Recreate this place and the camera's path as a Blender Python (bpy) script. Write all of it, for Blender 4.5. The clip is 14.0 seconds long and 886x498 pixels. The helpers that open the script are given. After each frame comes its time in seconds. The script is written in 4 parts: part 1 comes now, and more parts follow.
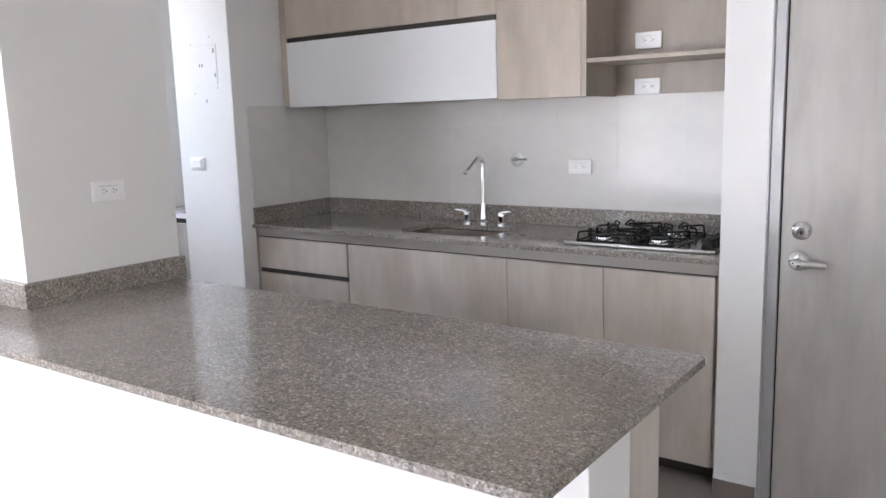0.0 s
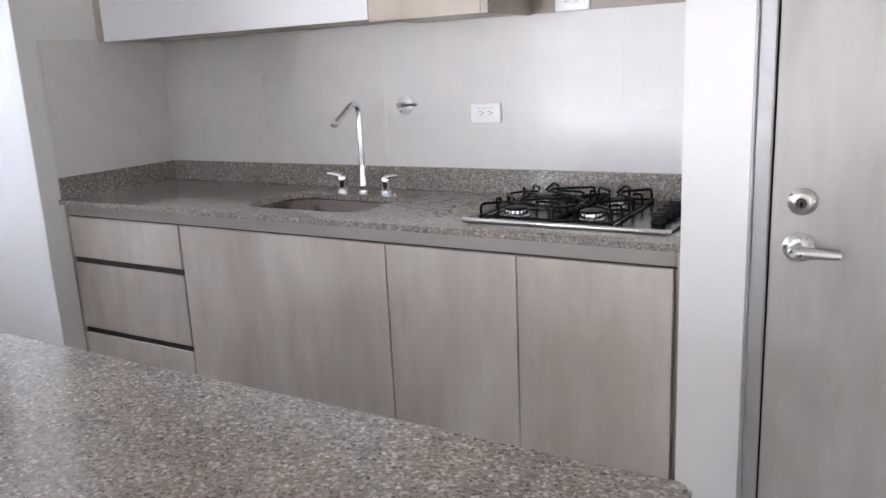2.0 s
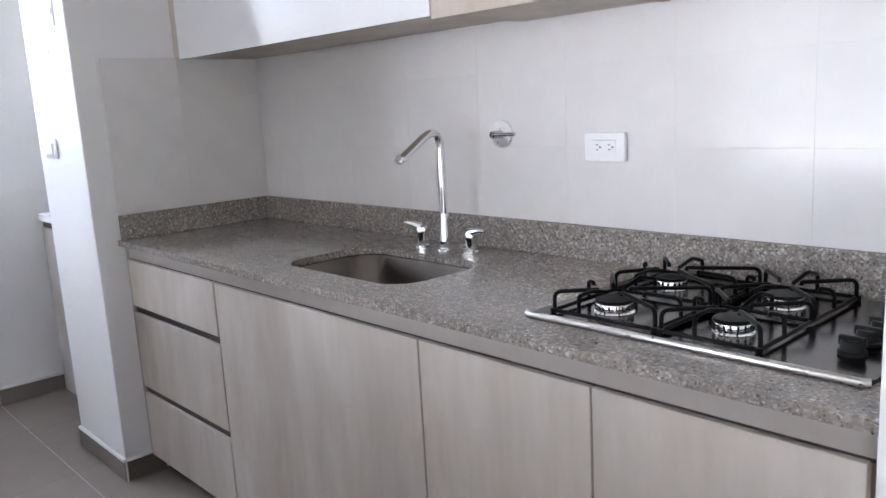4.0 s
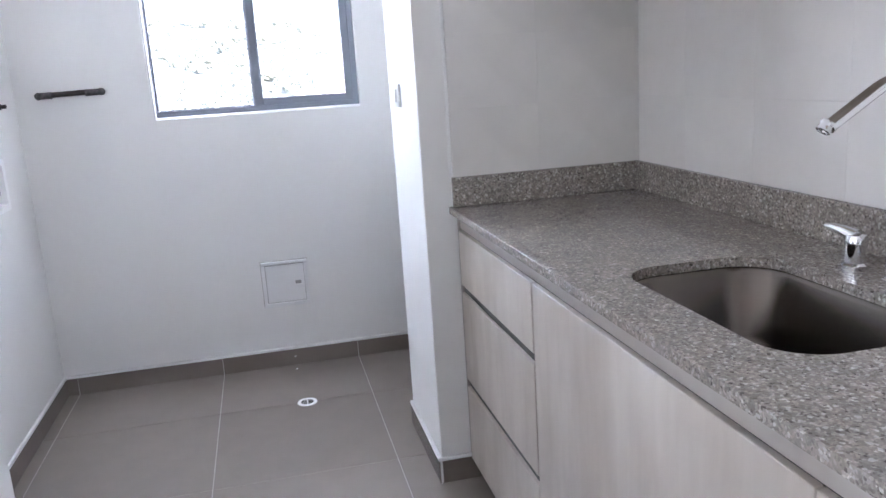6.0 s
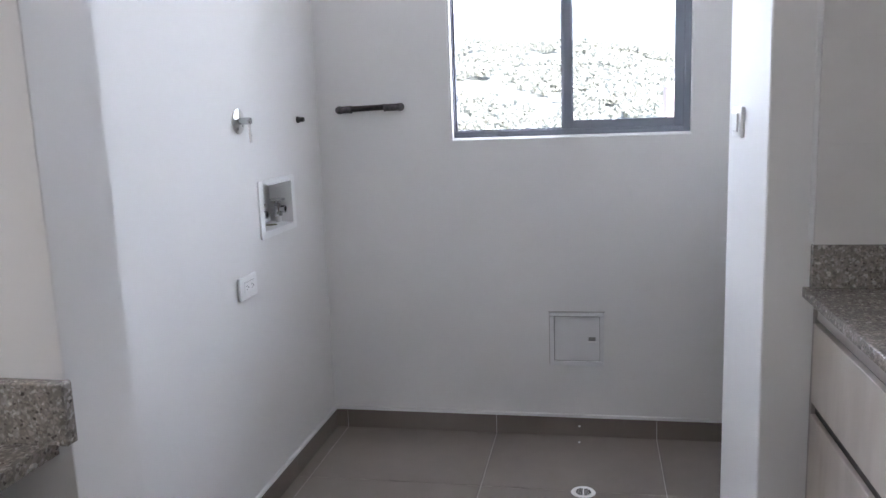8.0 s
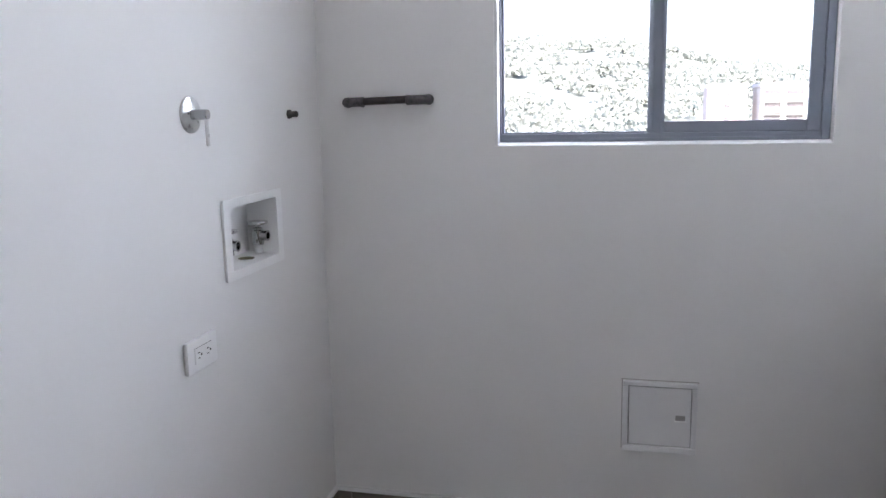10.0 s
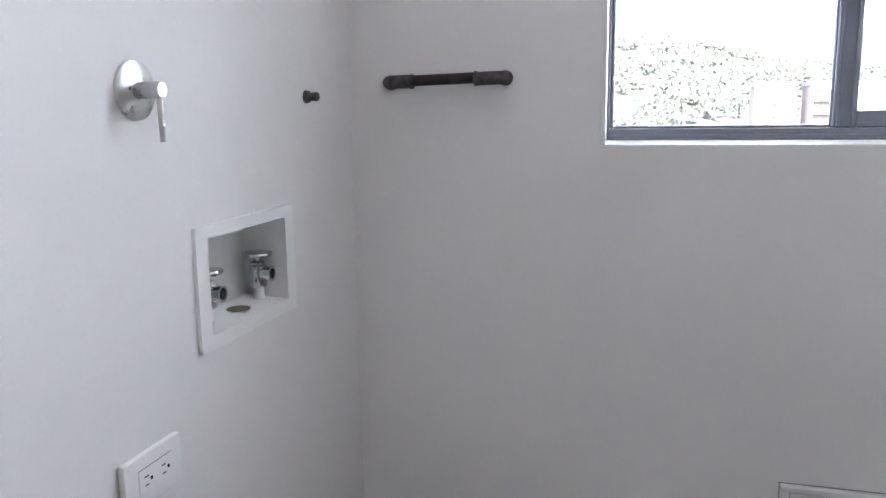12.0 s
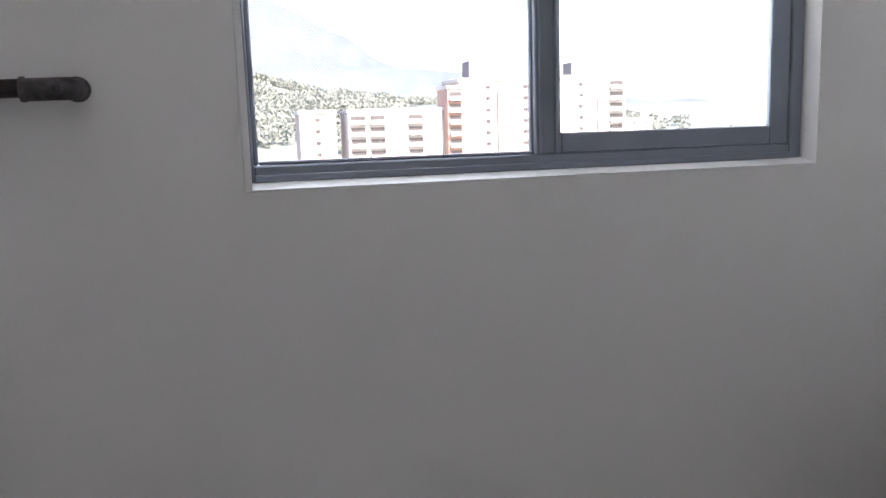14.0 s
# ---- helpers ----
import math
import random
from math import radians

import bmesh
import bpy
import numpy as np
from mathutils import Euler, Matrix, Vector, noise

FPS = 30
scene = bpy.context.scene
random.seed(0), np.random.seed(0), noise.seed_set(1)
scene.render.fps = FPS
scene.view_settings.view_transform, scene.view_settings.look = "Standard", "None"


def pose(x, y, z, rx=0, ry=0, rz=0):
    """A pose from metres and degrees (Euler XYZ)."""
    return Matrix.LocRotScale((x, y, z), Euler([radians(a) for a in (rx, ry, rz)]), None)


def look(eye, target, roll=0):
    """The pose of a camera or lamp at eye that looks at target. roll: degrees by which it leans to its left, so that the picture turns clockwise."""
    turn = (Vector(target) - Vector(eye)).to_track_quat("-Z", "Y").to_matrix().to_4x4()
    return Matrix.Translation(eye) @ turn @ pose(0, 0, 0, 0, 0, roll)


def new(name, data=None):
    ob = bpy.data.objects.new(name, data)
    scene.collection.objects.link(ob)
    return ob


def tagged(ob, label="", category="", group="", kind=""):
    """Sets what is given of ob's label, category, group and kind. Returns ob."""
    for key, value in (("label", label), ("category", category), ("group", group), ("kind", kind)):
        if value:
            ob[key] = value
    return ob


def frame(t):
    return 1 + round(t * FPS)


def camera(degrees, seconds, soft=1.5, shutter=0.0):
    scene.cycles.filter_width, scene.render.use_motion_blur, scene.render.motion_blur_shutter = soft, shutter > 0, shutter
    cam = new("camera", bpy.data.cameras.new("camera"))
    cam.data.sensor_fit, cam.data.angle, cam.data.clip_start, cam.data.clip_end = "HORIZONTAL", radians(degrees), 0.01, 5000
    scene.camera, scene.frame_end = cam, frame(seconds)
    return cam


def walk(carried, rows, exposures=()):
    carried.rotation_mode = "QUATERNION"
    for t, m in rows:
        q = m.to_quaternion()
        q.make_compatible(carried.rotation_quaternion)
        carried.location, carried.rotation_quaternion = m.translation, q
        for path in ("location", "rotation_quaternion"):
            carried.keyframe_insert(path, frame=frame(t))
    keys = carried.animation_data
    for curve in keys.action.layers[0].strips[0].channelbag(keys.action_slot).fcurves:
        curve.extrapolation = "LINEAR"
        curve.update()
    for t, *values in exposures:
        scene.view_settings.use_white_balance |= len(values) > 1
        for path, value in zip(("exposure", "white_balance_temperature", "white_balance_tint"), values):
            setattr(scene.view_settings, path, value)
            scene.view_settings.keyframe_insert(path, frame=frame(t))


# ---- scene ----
cam = camera(58.7, 14.0)
PATH = [
    (0, (-0.121, 0.336, 1.404), (-1.269, 1.941, 1.079), -1.7),
    (0.5, (-0.157, 0.592, 1.395), (-1.256, 2.223, 1.033), -3.0),
    (1, (-0.219, 0.801, 1.387), (-1.324, 2.42, 0.99), -2.1),
    (1.5, (-0.407, 1.047, 1.353), (-1.429, 2.719, 0.953), -2.3),
    (2, (-0.46, 1.25, 1.333), (-1.461, 2.921, 0.88), -2.7),
    (2.2, (-0.464, 1.379, 1.346), (-1.518, 3.026, 0.925), -3.0),
    (4.3, (-0.696, 2.267, 1.29), (-2.206, 3.513, 0.876), -2.8),
    (4.5, (-0.767, 2.333, 1.291), (-2.313, 3.511, 0.821), -2.9),
    (5, (-0.923, 2.388, 1.277), (-2.556, 3.44, 0.801), -2.9),
    (5.5, (-1.052, 2.521, 1.251), (-2.837, 3.289, 0.778), -3.7),
    (6, (-1.16, 2.642, 1.27), (-3.065, 3.061, 0.83), -3.7),
    (6.5, (-1.354, 2.681, 1.26), (-3.281, 3.009, 0.836), -2.7),
    (7, (-1.501, 2.646, 1.258), (-3.449, 2.839, 0.848), -1.7),
    (7.5, (-1.646, 2.707, 1.251), (-3.608, 2.622, 0.871), -1.8),
    (8, (-1.741, 2.752, 1.249), (-3.675, 2.371, 0.908), -2.1),
    (8.2, (-1.803, 2.729, 1.243), (-3.707, 2.23, 0.89), -2.0),
    (10.3, (-2.597, 2.518, 1.242), (-4.518, 2.073, 0.911), -0.8),
    (10.5, (-2.666, 2.45, 1.231), (-4.595, 2.026, 0.918), -1.1),
    (11, (-2.815, 2.39, 1.216), (-4.734, 1.954, 0.861), -1.8),
    (11.5, (-2.992, 2.384, 1.195), (-4.886, 1.804, 0.918), -0.5),
    (12, (-3.105, 2.358, 1.217), (-4.994, 1.803, 0.868), -0.8),
    (12.5, (-3.221, 2.25, 1.197), (-5.167, 1.868, 0.935), -1.0),
    (13, (-3.373, 2.207, 1.189), (-5.332, 1.914, 0.913), -1.6),
    (13.5, (-3.504, 2.233, 1.176), (-5.486, 2.08, 0.957), -1.1),
    (13.7, (-3.567, 2.207, 1.190), (-5.546, 2.345, 0.938), -1.7),
    (13.8, (-3.586, 2.205, 1.199), (-5.526, 2.485, 0.951), -1.7),
    (13.9, (-3.605, 2.203, 1.208), (-5.530, 2.572, 0.945), -1.7),
    (14, (-3.624, 2.201, 1.218), (-5.533, 2.711, 0.913), -1.8),
]
EXPOSURES = [(t, stops, kelvin, 22) for t, stops, kelvin in ((0.0, 5.10, 6700), (1.0, 5.26, 6700), (2.2, 5.35, 6650), (4.4, 5.45, 6350), (5.0, 5.71, 6250), (6.3, 5.66, 6250), (7.5, 5.12, 6450), (8.2, 4.93, 6550), (10.5, 4.84, 6600), (12.0, 4.92, 6700), (13.4, 5.02, 6750), (14.0, 4.13, 6950))]
walk(cam, [(t, look(eye, target, roll)) for t, eye, target, roll in PATH], EXPOSURES)

# ---- world, sun, large lights ----
SUN_ELEVATION, SUN_AZIMUTH = radians(45), radians(80)
world = bpy.data.worlds.new("world")
scene.world = world
world.use_nodes = True
sky = world.node_tree.nodes.new("ShaderNodeTexSky")
sky.sky_type = "NISHITA"
sky.sun_disc = False
sky.sun_elevation, sky.sun_rotation = SUN_ELEVATION, SUN_AZIMUTH
sky.air_density, sky.dust_density = 1.2, 2.0
background = world.node_tree.nodes["Background"]
background.inputs["Strength"].default_value = 0.055
world.node_tree.links.new(sky.outputs[0], background.inputs["Color"])

sun = new("sun", bpy.data.lights.new("sun", "SUN"))
sun.data.energy, sun.data.angle, sun.data.color = 2.0, radians(0.5), (1.0, 0.97, 0.93)
to_sun = Vector((math.cos(SUN_ELEVATION) * math.sin(SUN_AZIMUTH), math.cos(SUN_ELEVATION) * math.cos(SUN_AZIMUTH), math.sin(SUN_ELEVATION)))
sun.matrix_world = look((0, 0, 30), Vector((0, 0, 30)) - to_sun)


def window_light(name, place, aim, width, height, watts, colour):
    ob = new(name, bpy.data.lights.new(name, "AREA"))
    ob.data.shape, ob.data.size, ob.data.size_y = "RECTANGLE", width, height
    ob.data.energy, ob.data.color = watts, colour
    ob.matrix_world = look(place, aim)
    return ob


window_light("balcony_daylight", (-3.7, -3.30, 1.3), (-3.4, 1.0, 1.1), 3.2, 2.4, 4.2, (0.81, 0.915, 1.0))
window_light("laundry_daylight", (-7.6, 2.75, 3.1), (-4.66, 2.65, 1.7), 7.0, 2.4, 24.0, (0.77, 0.89, 1.0))
# Added lamp below the window, in place of light bounced up from outdoors.
window_light("laundry_up_fill", (-6.4, 2.65, -0.1), (-4.3, 2.65, 2.2), 3.2, 1.6, 12.5, (0.86, 0.94, 1.0))
# Unseen fill lamp, added to brighten surfaces that face east.
window_light("east_fill", (2.42, -1.9, 1.2), (-2.5, 1.2, 1.1), 1.8, 2.2, 0.5, (0.84, 0.93, 1.0))
# Added low lamp that lights the ceiling like a sunlit balcony floor would.
window_light("balcony_up_fill", (-3.4, -4.3, 0.12), (-3.4, -2.2, 2.1), 4.0, 1.6, 7.4, (0.93, 0.96, 1.0))


# ---- materials ----
def material(name, rough=0.5, metal=0.0):
    m = bpy.data.materials.new(name)
    m.use_nodes = True
    b = m.node_tree.nodes["Principled BSDF"]
    b.inputs["Roughness"].default_value, b.inputs["Metallic"].default_value = rough, metal
    return m, m.node_tree, b


def coords(nt, scale=(1, 1, 1), kind="Object"):
    c, mp = nt.nodes.new("ShaderNodeTexCoord"), nt.nodes.new("ShaderNodeMapping")
    mp.inputs["Scale"].default_value = scale
    nt.links.new(c.outputs[kind], mp.inputs[0])
    return mp.outputs[0]


def noise_node(nt, vec, scale, detail=3.0, rough=0.5):
    n = nt.nodes.new("ShaderNodeTexNoise")
    n.inputs["Scale"].default_value, n.inputs["Detail"].default_value, n.inputs["Roughness"].default_value = scale, detail, rough
    nt.links.new(vec, n.inputs["Vector"])
    return n.outputs["Fac"]


def ramp(nt, fac, stops):
    r = nt.nodes.new("ShaderNodeValToRGB")
    while len(r.color_ramp.elements) < len(stops):
        r.color_ramp.elements.new(0.5)
    for e, (p, c) in zip(r.color_ramp.elements, stops):
        e.position, e.color = p, (*c, 1) if len(c) == 3 else c
    nt.links.new(fac, r.inputs[0])
    return r.outputs[0]


def mix(nt, a, b, fac, blend="MIX"):
    m = nt.nodes.new("ShaderNodeMix")
    m.data_type, m.blend_type = "RGBA", blend
    for value, socket in ((fac, m.inputs[0]), (a, m.inputs[6]), (b, m.inputs[7])):
        if isinstance(value, bpy.types.NodeSocket):
            nt.links.new(value, socket)
        elif isinstance(value, (int, float)):
            socket.default_value = value
        else:
            socket.default_value = (*value, 1)
    return m.outputs[2]


def bump(nt, b, height, strength=0.1, distance=0.002):
    n = nt.nodes.new("ShaderNodeBump")
    n.inputs["Strength"].default_value, n.inputs["Distance"].default_value = strength, distance
    nt.links.new(height, n.inputs["Height"])
    nt.links.new(n.outputs[0], b.inputs["Normal"])


def paint(name, colour, rough=0.6, wobble=0.03):
    m, nt, b = material(name, rough)
    v = coords(nt)
    low = [c * (1 - wobble) for c in colour]
    base = ramp(nt, noise_node(nt, v, 1.3, 4), [(0.35, low), (0.65, colour)])
    nt.links.new(base, b.inputs["Base Color"])
    bump(nt, b, noise_node(nt, v, 160, 3), 0.12, 0.0015)
    return m


def plain(name, colour, rough=0.4, metal=0.0, wobble=0.05, grain=40):
    m, nt, b = material(name, rough, metal)
    v = coords(nt)
    f = noise_node(nt, v, grain, 3)
    nt.links.new(ramp(nt, f, [(0.3, [c * (1 - wobble) for c in colour]), (0.7, colour)]), b.inputs["Base Color"])
    r = nt.nodes.new("ShaderNodeMapRange")
    r.inputs[3].default_value, r.inputs[4].default_value = rough * 0.85, min(1, rough * 1.2)
    nt.links.new(f, r.inputs[0])
    nt.links.new(r.outputs[0], b.inputs["Roughness"])
    return m


def wood(name, dark, light, rough=0.42):
    m, nt, b = material(name, rough)
    info = nt.nodes.new("ShaderNodeObjectInfo")
    c = nt.nodes.new("ShaderNodeTexCoord")
    shift = nt.nodes.new("ShaderNodeVectorMath")
    shift.operation = "MULTIPLY_ADD"
    nt.links.new(info.outputs["Random"], shift.inputs[0])
    shift.inputs[1].default_value = (7.3, 5.1, 9.7)
    nt.links.new(c.outputs["Object"], shift.inputs[2])

    def streak(sx, sz, scale, detail):
        mp = nt.nodes.new("ShaderNodeMapping")
        mp.inputs["Scale"].default_value = (sx, sx, sz)
        nt.links.new(shift.outputs[0], mp.inputs[0])
        return noise_node(nt, mp.outputs[0], scale, detail, 0.6)
    broad = ramp(nt, streak(1, 0.22, 5.0, 4), [(0.3, dark), (0.7, light)])
    fine = ramp(nt, streak(1, 0.035, 70, 5), [(0.25, (0.965, 0.962, 0.96)), (0.75, (1.01, 1.01, 1.01))])
    knots = ramp(nt, streak(1, 0.3, 9, 2), [(0.66, (1, 1, 1)), (0.8, (0.8, 0.76, 0.72))])
    stain = ramp(nt, streak(1, 0.45, 3.2, 5), [(0.34, (0.86, 0.84, 0.82)), (0.52, (0.99, 0.985, 0.98)), (0.68, (1.04, 1.04, 1.05))])
    col = mix(nt, mix(nt, mix(nt, broad, fine, 1.0, "MULTIPLY"), knots, 0.7, "MULTIPLY"), stain, 1.0, "MULTIPLY")
    nt.links.new(col, b.inputs["Base Color"])
    bump(nt, b, streak(1, 0.035, 90, 4), 0.08, 0.0006)
    return m


def granite(name, rough=0.09):
    m, nt, b = material(name, rough)
    v = coords(nt)
    warp = nt.nodes.new("ShaderNodeVectorMath")
    warp.operation = "MULTIPLY_ADD"
    n = nt.nodes.new("ShaderNodeTexNoise")
    n.inputs["Scale"].default_value = 90
    nt.links.new(v, n.inputs["Vector"])
    nt.links.new(n.outputs["Color"], warp.inputs[0])
    warp.inputs[1].default_value = (0.005, 0.005, 0.005)
    nt.links.new(v, warp.inputs[2])

    def cells(scale, stops):
        vo = nt.nodes.new("ShaderNodeTexVoronoi")
        vo.inputs["Scale"].default_value = scale
        nt.links.new(warp.outputs[0], vo.inputs["Vector"])
        sep = nt.nodes.new("ShaderNodeSeparateColor")
        nt.links.new(vo.outputs["Color"], sep.inputs[0])
        return ramp(nt, sep.outputs[0], stops)
    big = cells(200, [(0.0, (0.19, 0.168, 0.15)), (0.22, (0.24, 0.216, 0.194)), (0.6, (0.275, 0.25, 0.227)),
                      (0.87, (0.33, 0.305, 0.28)), (0.965, (0.45, 0.43, 0.40))])
    small = cells(270, [(0.0, (0.30, 0.285, 0.28)), (0.11, (0.92, 0.92, 0.92)), (0.7, (1.0, 1.0, 1.0)), (0.93, (1.38, 1.37, 1.36))])
    cloud = ramp(nt, noise_node(nt, v, 14, 3), [(0.3, (0.9, 0.9, 0.9)), (0.7, (1.08, 1.07, 1.05))])
    blush = cells(75, [(0.0, (0.90, 0.895, 0.89)), (0.4, (1.0, 0.995, 0.99)), (0.8, (1.08, 1.06, 1.05))])
    nt.links.new(mix(nt, mix(nt, mix(nt, big, small, 1.0, "MULTIPLY"), blush, 1.0, "MULTIPLY"), cloud, 1.0, "MULTIPLY"), b.inputs["Base Color"])
    return m


def tile_material(name, colour, rough, spread=0.05):
    m, nt, b = material(name, rough)
    info = nt.nodes.new("ShaderNodeObjectInfo")
    tone = ramp(nt, info.outputs["Random"], [(0.0, [c * (1 - spread) for c in colour]), (1.0, colour)])
    v = coords(nt)
    cloud = ramp(nt, noise_node(nt, v, 9, 5), [(0.3, (0.94, 0.94, 0.94)), (0.7, (1.0, 1.0, 1.0))])
    nt.links.new(mix(nt, tone, cloud, 1.0, "MULTIPLY"), b.inputs["Base Color"])
    bump(nt, b, noise_node(nt, v, 6, 2), 0.03, 0.003)
    return m


WALL = paint("painted_plaster", (0.805, 0.797, 0.78))
CEILING = paint("ceiling_paint", (0.85, 0.85, 0.84))
WOOD = wood("greyed_oak_laminate", (0.43, 0.375, 0.32), (0.63, 0.575, 0.515))
WOOD_UP = wood("warm_oak_laminate", (0.42, 0.36, 0.29), (0.56, 0.49, 0.41))
WOOD_DOOR = wood("ash_grey_laminate", (0.39, 0.368, 0.342), (0.545, 0.52, 0.487))
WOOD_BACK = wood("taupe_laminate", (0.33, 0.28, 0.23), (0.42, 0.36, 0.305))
GRANITE = granite("speckled_granite")
FLOOR_TILE = tile_material("taupe_porcelain", (0.285, 0.25, 0.22), 0.16)
SKIRT = tile_material("taupe_skirting", (0.225, 0.19, 0.165), 0.2)
WALL_TILE = tile_material("glossy_ceramic", (0.755, 0.735, 0.71), 0.11, 0.02)
WALL_TILE.node_tree.nodes["Principled BSDF"].inputs["Specular IOR Level"].default_value = 0.2
GROUT = plain("grout", (0.42, 0.39, 0.36), 0.9)
PALE_GROUT = plain("pale_grout", (0.72, 0.71, 0.69), 0.9)
CAULK = plain("white_caulk", (0.8, 0.8, 0.79), 0.5)
GLOSS_WHITE = plain("white_lacquer", (0.80, 0.80, 0.80), 0.22, 0, 0.02, 3)
PLASTIC = plain("white_plastic", (0.87, 0.87, 0.86), 0.3, 0, 0.02)
DARK = plain("dark_slot", (0.015, 0.014, 0.013), 0.6)
CHROME = plain("chrome", (0.82, 0.82, 0.83), 0.08, 1.0, 0.03)
# Chrome with the dark reflections of the valves put into its colour.
DARK_CHROME = plain("darkened_chrome", (0.55, 0.55, 0.56), 0.10, 1.0, 0.1)
SATIN = plain("satin_nickel", (0.66, 0.65, 0.63), 0.28, 1.0, 0.06, 90)
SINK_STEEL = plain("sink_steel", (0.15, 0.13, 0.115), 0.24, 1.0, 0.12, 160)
BLACK_IRON = plain("black_enamel", (0.004, 0.004, 0.004), 0.42)
HOB_STEEL = plain("polished_hob_steel", (0.13, 0.125, 0.12), 0.18, 1.0, 0.05, 6)
BLACK_PLASTIC = plain("black_plastic", (0.02, 0.02, 0.02), 0.4)
ALU = plain("grey_aluminium", (0.25, 0.275, 0.325), 0.42, 0.35, 0.08, 15)
# Brown of the grips, also painted where toe kicks and joints lie in shade.
PROFILE_SHADE = plain("brown_profile_and_shade", (0.042, 0.033, 0.028), 0.45, 0.2)
RAIL = plain("taupe_rail", (0.37, 0.33, 0.295), 0.4, 0.0)
FRAME_METAL = plain("door_frame_metal", (0.42, 0.42, 0.42), 0.4, 0.3)
PIPE = plain("dusty_black_pipe", (0.12, 0.108, 0.10), 0.7, 0, 0.93, 85)
BARE_PIPE = plain("dark_iron_pipe", (0.05, 0.038, 0.038), 0.42, 0.4, 0.6, 60)
DUSTY = plain("cement_dusted_fitting", (0.135, 0.122, 0.125), 0.75, 0, 0.75, 70)
MARKS = plain("grey_marks", (0.33, 0.32, 0.31), 0.8)
PORCELAIN = plain("white_porcelain", (0.85, 0.85, 0.84), 0.12, 0, 0.01, 3)
CONCRETE = plain("concrete", (0.4, 0.39, 0.37), 0.9, 0, 0.2, 2)

GLASS, gnt, gb = material("window_glass", 0.0)
gb.inputs["Transmission Weight"].default_value = 1.0
gb.inputs["IOR"].default_value = 1.45
gb.inputs["Base Color"].default_value = (0.96, 0.98, 0.98, 1)


for dull in (BLACK_IRON, BLACK_PLASTIC, DARK):
    dull.node_tree.nodes["Principled BSDF"].inputs["Specular IOR Level"].default_value = 0.12


# ---- mesh helpers ----
def mesh_from(bm, name, mat, smooth=False):
    me = bpy.data.meshes.new(name)
    bmesh.ops.recalc_face_normals(bm, faces=bm.faces[:])
    bm.to_mesh(me)
    bm.free()
    me.materials.append(mat)
    if smooth:
        me.shade_smooth()
        me.set_sharp_from_angle(angle=radians(38))
    return me


def part(name, bm, mat, parent=None, label="", smooth=False, kind=""):
    ob = new(name, mesh_from(bm, name, mat, smooth))
    ob.parent = parent
    return tagged(ob, label=label, kind=kind)


def thing(name, m, label, category, group=""):
    ob = new(name)
    ob.matrix_basis = m
    ob.empty_display_size = 0.1
    return tagged(ob, label, category, group)


def box(x0, x1, y0, y1, z0, z1, bev=0.0, seg=2, bm=None):
    b = bmesh.new()
    bmesh.ops.create_cube(b, size=1)
    bmesh.ops.transform(b, verts=b.verts, matrix=Matrix.Translation(((x0 + x1) / 2, (y0 + y1) / 2, (z0 + z1) / 2)) @ Matrix.Diagonal((abs(x1 - x0), abs(y1 - y0), abs(z1 - z0), 1)))
    if bev:
        bmesh.ops.bevel(b, geom=b.edges[:], offset=bev, segments=seg, affect="EDGES", profile=0.5)
    if bm is None:
        return b
    me = bpy.data.meshes.new("tmp")
    b.to_mesh(me)
    b.free()
    bm.from_mesh(me)
    bpy.data.meshes.remove(me)
    return bm


def lathe(profile, axis=(0, 0, 1), seg=32, place=(0, 0, 0), bm=None):
    """Turns a profile of (radius, height) about an axis."""
    bm = bm or bmesh.new()
    turn = Vector((0, 0, 1)).rotation_difference(Vector(axis)).to_matrix()
    rings = []
    for r, h in profile:
        if r < 1e-6:
            rings.append([bm.verts.new(turn @ Vector((0, 0, h)) + Vector(place))])
        else:
            rings.append([bm.verts.new(turn @ Vector((r * math.cos(a), r * math.sin(a), h)) + Vector(place)) for a in [2 * math.pi * k / seg for k in range(seg)]])
    for a, b in zip(rings, rings[1:]):
        for k in range(seg):
            j = (k + 1) % seg
            if len(a) == 1 and len(b) == 1:
                break
            if len(a) == 1:
                bm.faces.new((a[0], b[k], b[j]))
            elif len(b) == 1:
                bm.faces.new((a[k], b[0], a[j]))
            else:
                bm.faces.new((a[k], b[k], b[j], a[j]))
    return bm


def tube(points, radius, seg=10, bm=None, closed=False):
    """A pipe through the points; radius may be a list."""
    bm = bm or bmesh.new()
    pts = [Vector(p) for p in points]
    n = len(pts)
    rings, side = [], None
    for i, p in enumerate(pts):
        if closed:
            d = (pts[(i + 1) % n] - pts[i - 1]).normalized()
        else:
            d = (pts[min(i + 1, n - 1)] - pts[max(i - 1, 0)]).normalized()
        if side is None:
            side = d.orthogonal().normalized()
        side = (side - d * side.dot(d)).normalized()
        up = d.cross(side)
        r = radius[i] if isinstance(radius, (list, tuple)) else radius
        rings.append([bm.verts.new(p + (side * math.cos(a) + up * math.sin(a)) * r) for a in [2 * math.pi * k / seg for k in range(seg)]])
    pairs = list(zip(rings, rings[1:])) + ([(rings[-1], rings[0])] if closed else [])
    for a, b in pairs:
        for k in range(seg):
            bm.faces.new((a[k], a[(k + 1) % seg], b[(k + 1) % seg], b[k]))
    if not closed:
        bm.faces.new(rings[0][::-1])
        bm.faces.new(rings[-1])
    return bm


